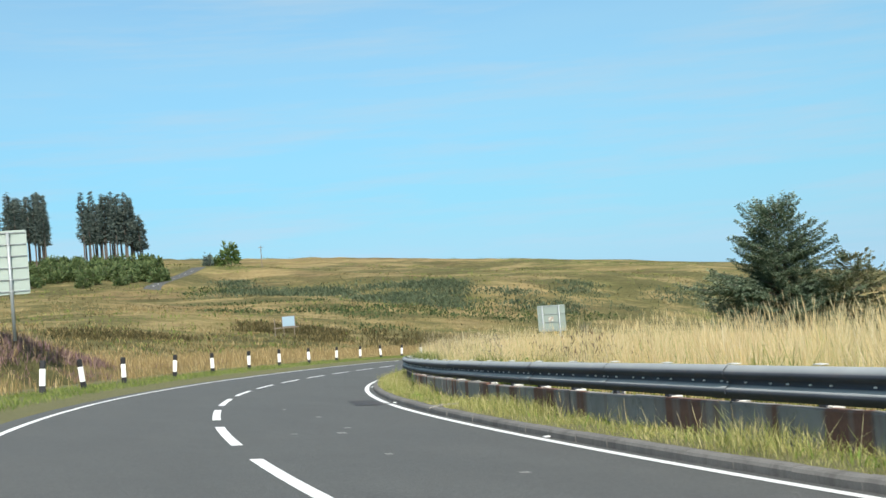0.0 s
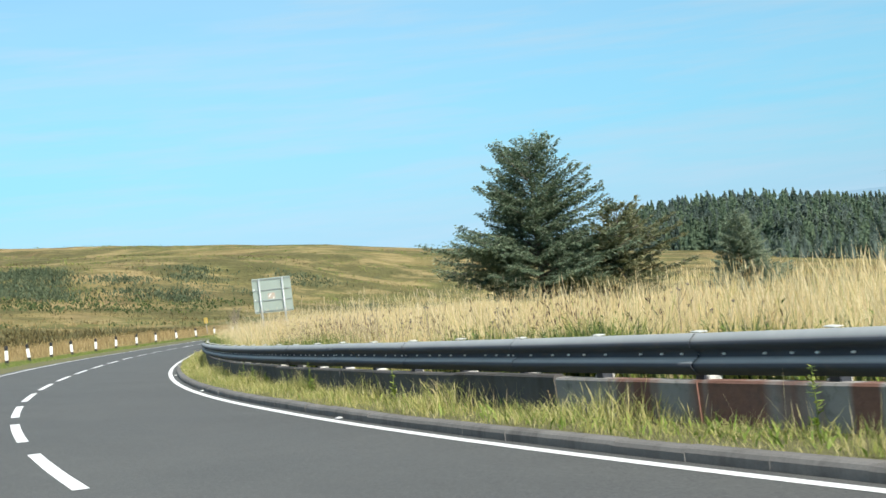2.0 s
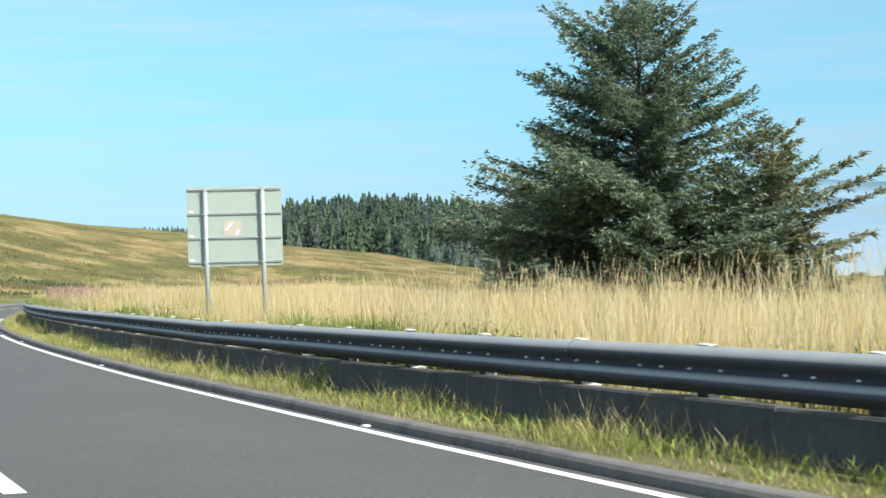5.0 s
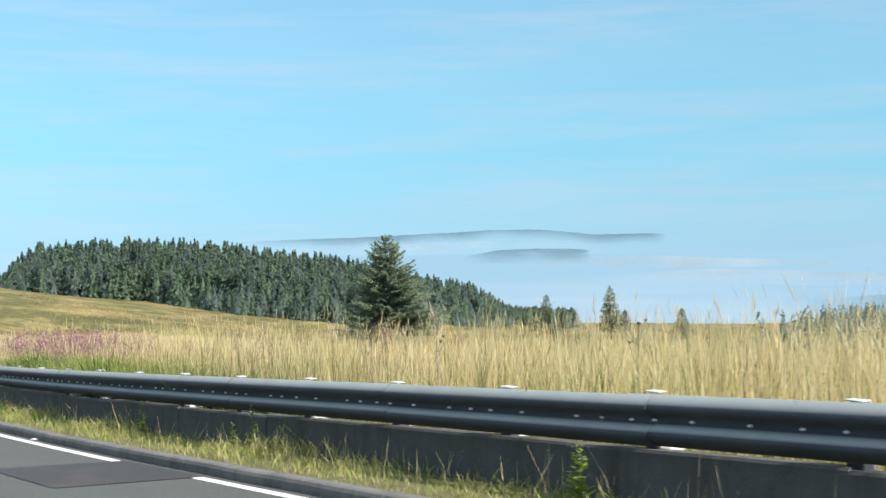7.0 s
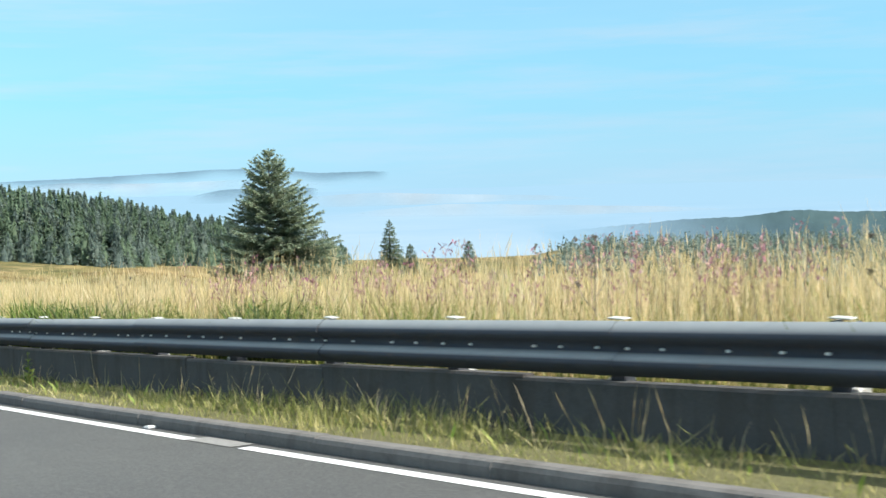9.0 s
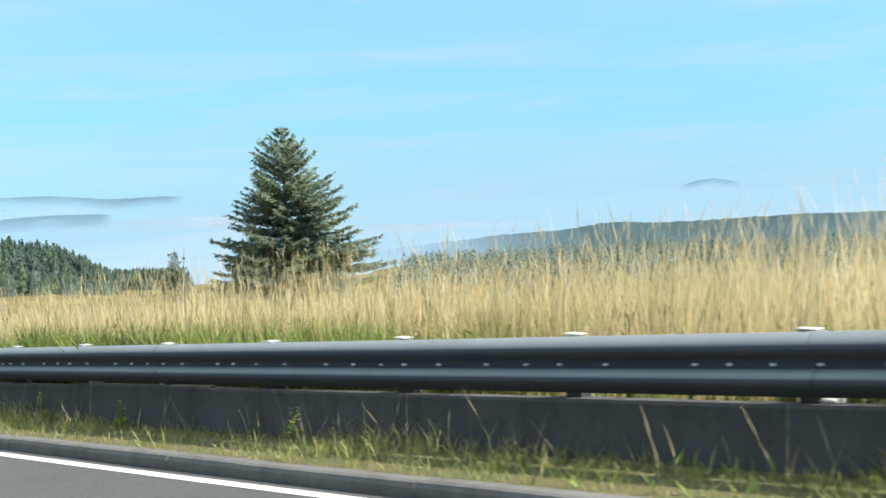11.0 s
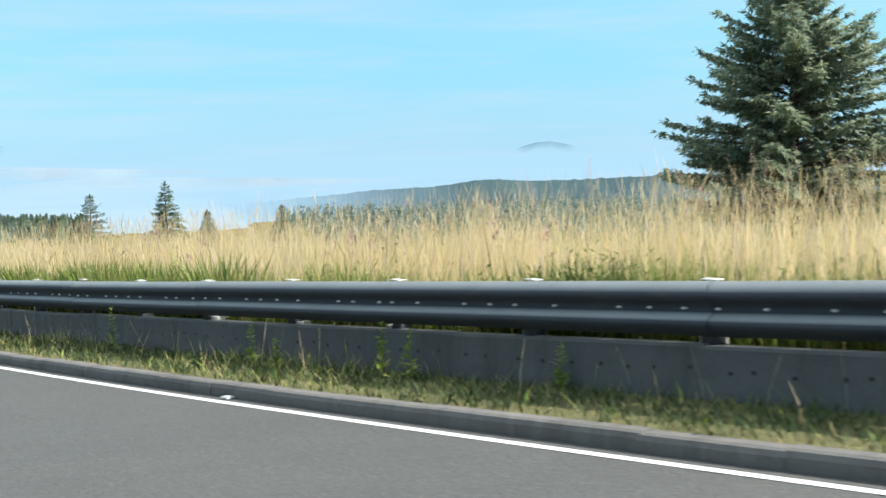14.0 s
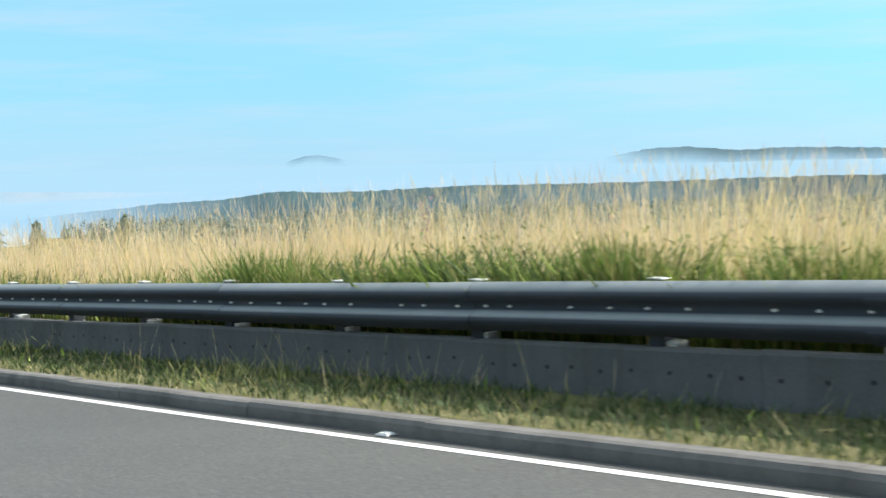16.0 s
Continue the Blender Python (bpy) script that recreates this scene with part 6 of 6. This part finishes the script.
bank_growth([(73, 78, 260), (104, 112.5, 420), (119, 134, 120), (156, 164.5, 420), (167, 198, 420), (198, 250, 260)], "olive", "yellow-green grass tufts behind the barrier rail", 141, 0.80, 1.06, 0.016, "grass tufts")
bank_growth([(74, 77, 160), (105, 112.5, 260), (157, 164, 300), (168, 182, 300), (182, 198, 200), (203, 226, 90), (226, 240, 60)], "lush", "bright green weeds behind the barrier rail", 142, 0.78, 1.02, 0.030, "weeds")
bank_growth([(87.0, 88.9, 420), (92.3, 93.2, 300), (110.0, 112.3, 460), (106.5, 108, 260), (134.6, 136, 400), (161.9, 163.6, 420), (170.2, 172.4, 360), (178, 180, 220), (212, 224, 150), (240.5, 248.5, 330)], "bramble", "dark green bushy brambles behind the barrier rail", 143, 0.84, 1.12, 0.042, "brambles")
# dead docks, brown and branching, in loose groups
ds = np.concatenate([g.normal(c, w, n) for c, w, n in ((20.5, 0.8, 40), (36, 2.0, 50), (45, 2.0, 130), (52, 2.0, 60), (150, 5, 20), (222, 6, 30))])
do = 7.2 + np.abs(g.normal(0, 0.8, len(ds)))
dh = g.uniform(0.85, 1.25, len(ds))
db = at(ds, do, 0.08)
field("dock_stalks", db, dh, g.uniform(0.008, 0.014, len(ds)), g.uniform(0.02, 0.2, len(ds)), "dock", "dead brown dock stalks among the dry grass", 25, category="weeds")
dl = np.repeat(db, 16, 0) + np.concatenate([g.normal(0, 0.07, (16 * len(ds), 2)), np.zeros((16 * len(ds), 1))], 1)
dl[:, 2] += np.repeat(dh, 16) * g.uniform(0.45, 1.0, 16 * len(ds))
field("dock_seed", dl, g.uniform(0.04, 0.12, len(dl)), g.uniform(0.010, 0.024, len(dl)), g.uniform(0.2, 0.9, len(dl)), "dock", "dark brown dock seed heads", 26, category="weeds")
# thin pale stalks standing above the rest
s, o = clumped(g, 15000, 40, 290, 6.7, 9.6, 3.1)
k = (s < 82) | (s > 150)
s, o = s[k], o[k]
field("feather_grass", at(s, o, 0.08), g.uniform(1.0, 1.42, len(s)) * np.interp(s, [20, 70, 85, 130, 165, 215, 222, 260], [1.12, 1.12, 0.92, 0.92, 1.0, 0.98, 1.1, 1.05]), g.uniform(0.003, 0.006, len(s)), g.uniform(0.04, 0.3, len(s)), "feather", "pale feathery stalks above the dry grass", 20, 0.9, headlen=0.7)
s, o = clumped(g, 5400, 200, 262, 6.8, 9.2, 1.3)
field("feather_grass", at(s, o, 0.08), g.uniform(1.05, 1.6, len(s)), g.uniform(0.003, 0.006, len(s)), g.uniform(0.04, 0.25, len(s)), "pinkhead", "pale pinkish grass heads above the rest", 22, 0.9)


# moor tussocks
def tussocks(n, az0, az1, d0, d1, mat, label, seed, hmin, hmax, per=9, spread=0.5, wide=0.06, clear=13.0, patch=None):
    """Tufts over the moor; patch: (offset, threshold) keeps them to broad streaks across the slope."""
    r = np.random.RandomState(seed)
    a, d = np.radians(r.uniform(az0, az1, n)), d0 + (d1 - d0) * r.uniform(0, 1, n) ** 0.8
    x, y = -0.8 + d * np.sin(a), d * np.cos(a)
    best = np.min((x[:, None] - RX[None, ::6]) ** 2 + (y[:, None] - RY[None, ::6]) ** 2, axis=1)
    ok = best > clear ** 2
    if patch:
        v = np.array([noise.noise(Vector((p * 0.020, q * 0.055, patch[0]))) + 0.4 * noise.noise(Vector((p * 0.07, q * 0.16, patch[0]))) for p, q in zip(x, y)])
        ok &= v > patch[1] + r.normal(0, 0.05, n)
    x, y = np.repeat(x[ok], per), np.repeat(y[ok], per)
    x, y = x + r.normal(0, spread, len(x)), y + r.normal(0, spread, len(y))
    z = land(x, y) - 0.05
    field("moor_grass", np.stack([x, y, z], -1), r.uniform(hmin, hmax, len(x)), r.uniform(0.5, 1.5, len(x)) * wide, r.uniform(0.2, 0.9, len(x)), mat, label, seed)


tussocks(5600, -8, 58, 50, 200, "moorstraw", "pale dry grass tussocks across the moor", 61, 0.25, 0.6, patch=(3.0, -0.02))
tussocks(3600, -8, 58, 60, 350, "green", "green rushes across the moor", 62, 0.25, 0.65, 9, 0.8, 0.09, patch=(7.0, -0.03))
tussocks(5200, -8, 58, 55, 300, "moorbrown", "brown sedge in streaks across the moor", 65, 0.25, 0.6, 9, 0.8, 0.08, patch=(11.0, -0.06))
tussocks(900, 1.5, 7.8, 37, 58, "heather", "purple-brown heather on the bank", 63, 0.25, 0.5, 10, 0.45, 0.03, 6.5)
tussocks(500, 8, 20, 48, 75, "heather", "purple-brown heather scattered over the moor", 66, 0.2, 0.4, 9, 0.5, 0.05, 9.0, (5.0, 0.15))
tussocks(3200, 12, 44, 165, 238, "bracken", "dark green bracken on the moor", 67, 0.25, 0.55, 9, 1.3, 0.26, patch=(21.0, 0.14))
for az0, az1, d0, d1, n in ((13.6, 19.4, 222, 252, 620), (19.5, 24.8, 212, 248, 800), (25.2, 30, 221, 244, 480), (29.6, 34, 234, 256, 260), (12.0, 12.9, 219, 226, 90), (33.5, 41, 232, 264, 320)):
    tussocks(n, az0, az1, d0, d1, "thicket", "dark green gorse and bracken thicket on the moor", 70 + int(az0), 0.3, 0.8, 14, 1.6, 0.20, patch=(az0, 0.10))
for az0, az1, d0, d1, n in ((6.0, 14.0, 120, 146, 420), (14, 19, 150, 172, 260), (20, 30, 140, 175, 240)):
    tussocks(n, az0, az1, d0, d1, "moorbrown", "dark olive sedge and rushes on the moor", 90 + int(az0), 0.4, 0.9, 12, 0.9, 0.12, patch=(az0, -0.1))
tussocks(2400, 48, 66, 110, 400, "moorstraw", "dry grass on the far field", 64, 0.3, 0.7, 8, 0.8, 0.09)


# rosebay willowherb gone to seed, and umbel stalks
def willowherb(n, s0, s1, o0, o1, seed):
    r = np.random.RandomState(seed)
    s, o = r.uniform(s0, s1, n), r.uniform(o0, o1, n)
    h = r.uniform(1.0, 1.45, n)
    b = at(s, o, 0.08)
    field("willowherb", b, h, r.uniform(0.008, 0.014, n), r.uniform(0.02, 0.14, n), "heather", "willowherb stalks among the dry grass", seed, category="wildflowers")
    k = 22
    t = np.repeat(b, k, 0)
    up = r.uniform(0.76, 1.02, n * k) * np.repeat(h, k)
    t[:, 2] += up
    t[:, :2] += r.normal(0, 0.035, (n * k, 2))
    field("willowherb_heads", t, r.uniform(0.025, 0.06, n * k), r.uniform(0.010, 0.02, n * k), r.uniform(0.3, 1.2, n * k), "flower", "pink and buff willowherb seed heads", seed + 1, category="wildflowers")


willowherb(330, 112.2, 117.0, 7.0, 9.0, 81)
willowherb(60, 117.0, 121.0, 7.2, 9.0, 89)
willowherb(120, 122.5, 134, 7.4, 9.5, 87)
willowherb(25, 104, 112, 8.0, 11, 83)
willowherb(35, 196, 250, 7.0, 10, 85)


def umbel(m, h, seed):
    """A dried umbellifer: a stiff stalk, forked rays and flat seed heads."""
    r = random.Random(seed)
    ob = tagged(new("umbel_stalk", None), "dried brown umbel flower stalk above the grass", "wildflower", "umbel stalks")
    ob.matrix_basis = m
    bm = bmesh.new()
    top = Vector((r.uniform(-.08, .08), r.uniform(-.08, .08), h))
    tube_bm(bm, [Vector((0, 0, 0)), top * 0.5 + Vector((r.uniform(-.03, .03), 0, 0)), top], [0.008, 0.006, 0.004], 5)
    ends = [top]
    for k in range(4):
        a = top * r.uniform(0.6, 0.9)
        q = r.uniform(0, 6.28)
        e = a + Vector((math.cos(q) * 0.14, math.sin(q) * 0.14, r.uniform(0.1, 0.24)))
        tube_bm(bm, [a, a.lerp(e, 0.6) + Vector((0, 0, -0.02)), e], [0.004, 0.003, 0.002], 4)
        ends.append(e)
    part("stalk", bm, MAT["wood"], ob)
    for e in ends:
        # one flat, ragged cup of spent seeds
        hb = bmesh.new()
        foot = hb.verts.new(e)
        rim = []
        for k in range(14):
            q = 6.283 * k / 14
            d = r.uniform(0.016, 0.028) if k % 2 else r.uniform(0.006, 0.011)
            rim.append(hb.verts.new(e + Vector((math.cos(q) * d, math.sin(q) * d, r.uniform(0.02, 0.04)))))
        mid = hb.verts.new(e + Vector((0, 0, 0.03)))
        for k in range(14):
            hb.faces.new((foot, rim[k], rim[(k + 1) % 14]))
            hb.faces.new((mid, rim[(k + 1) % 14], rim[k]))
        part("seed_head", hb, MAT["wood"], ob)


ru = random.Random(4)
for k in range(44):
    s = 109.1 if k == 0 else (110.7 if k == 1 else (ru.uniform(90, 240) if k < 26 else ru.uniform(22, 62)))
    umbel(frame_at(s, 6.9 if k < 2 else ru.uniform(6.9, 8.2), 0.08), 1.56 if k < 2 else ru.uniform(1.15, 1.6) if k < 26 else ru.uniform(0.85, 1.25), 40 + k)
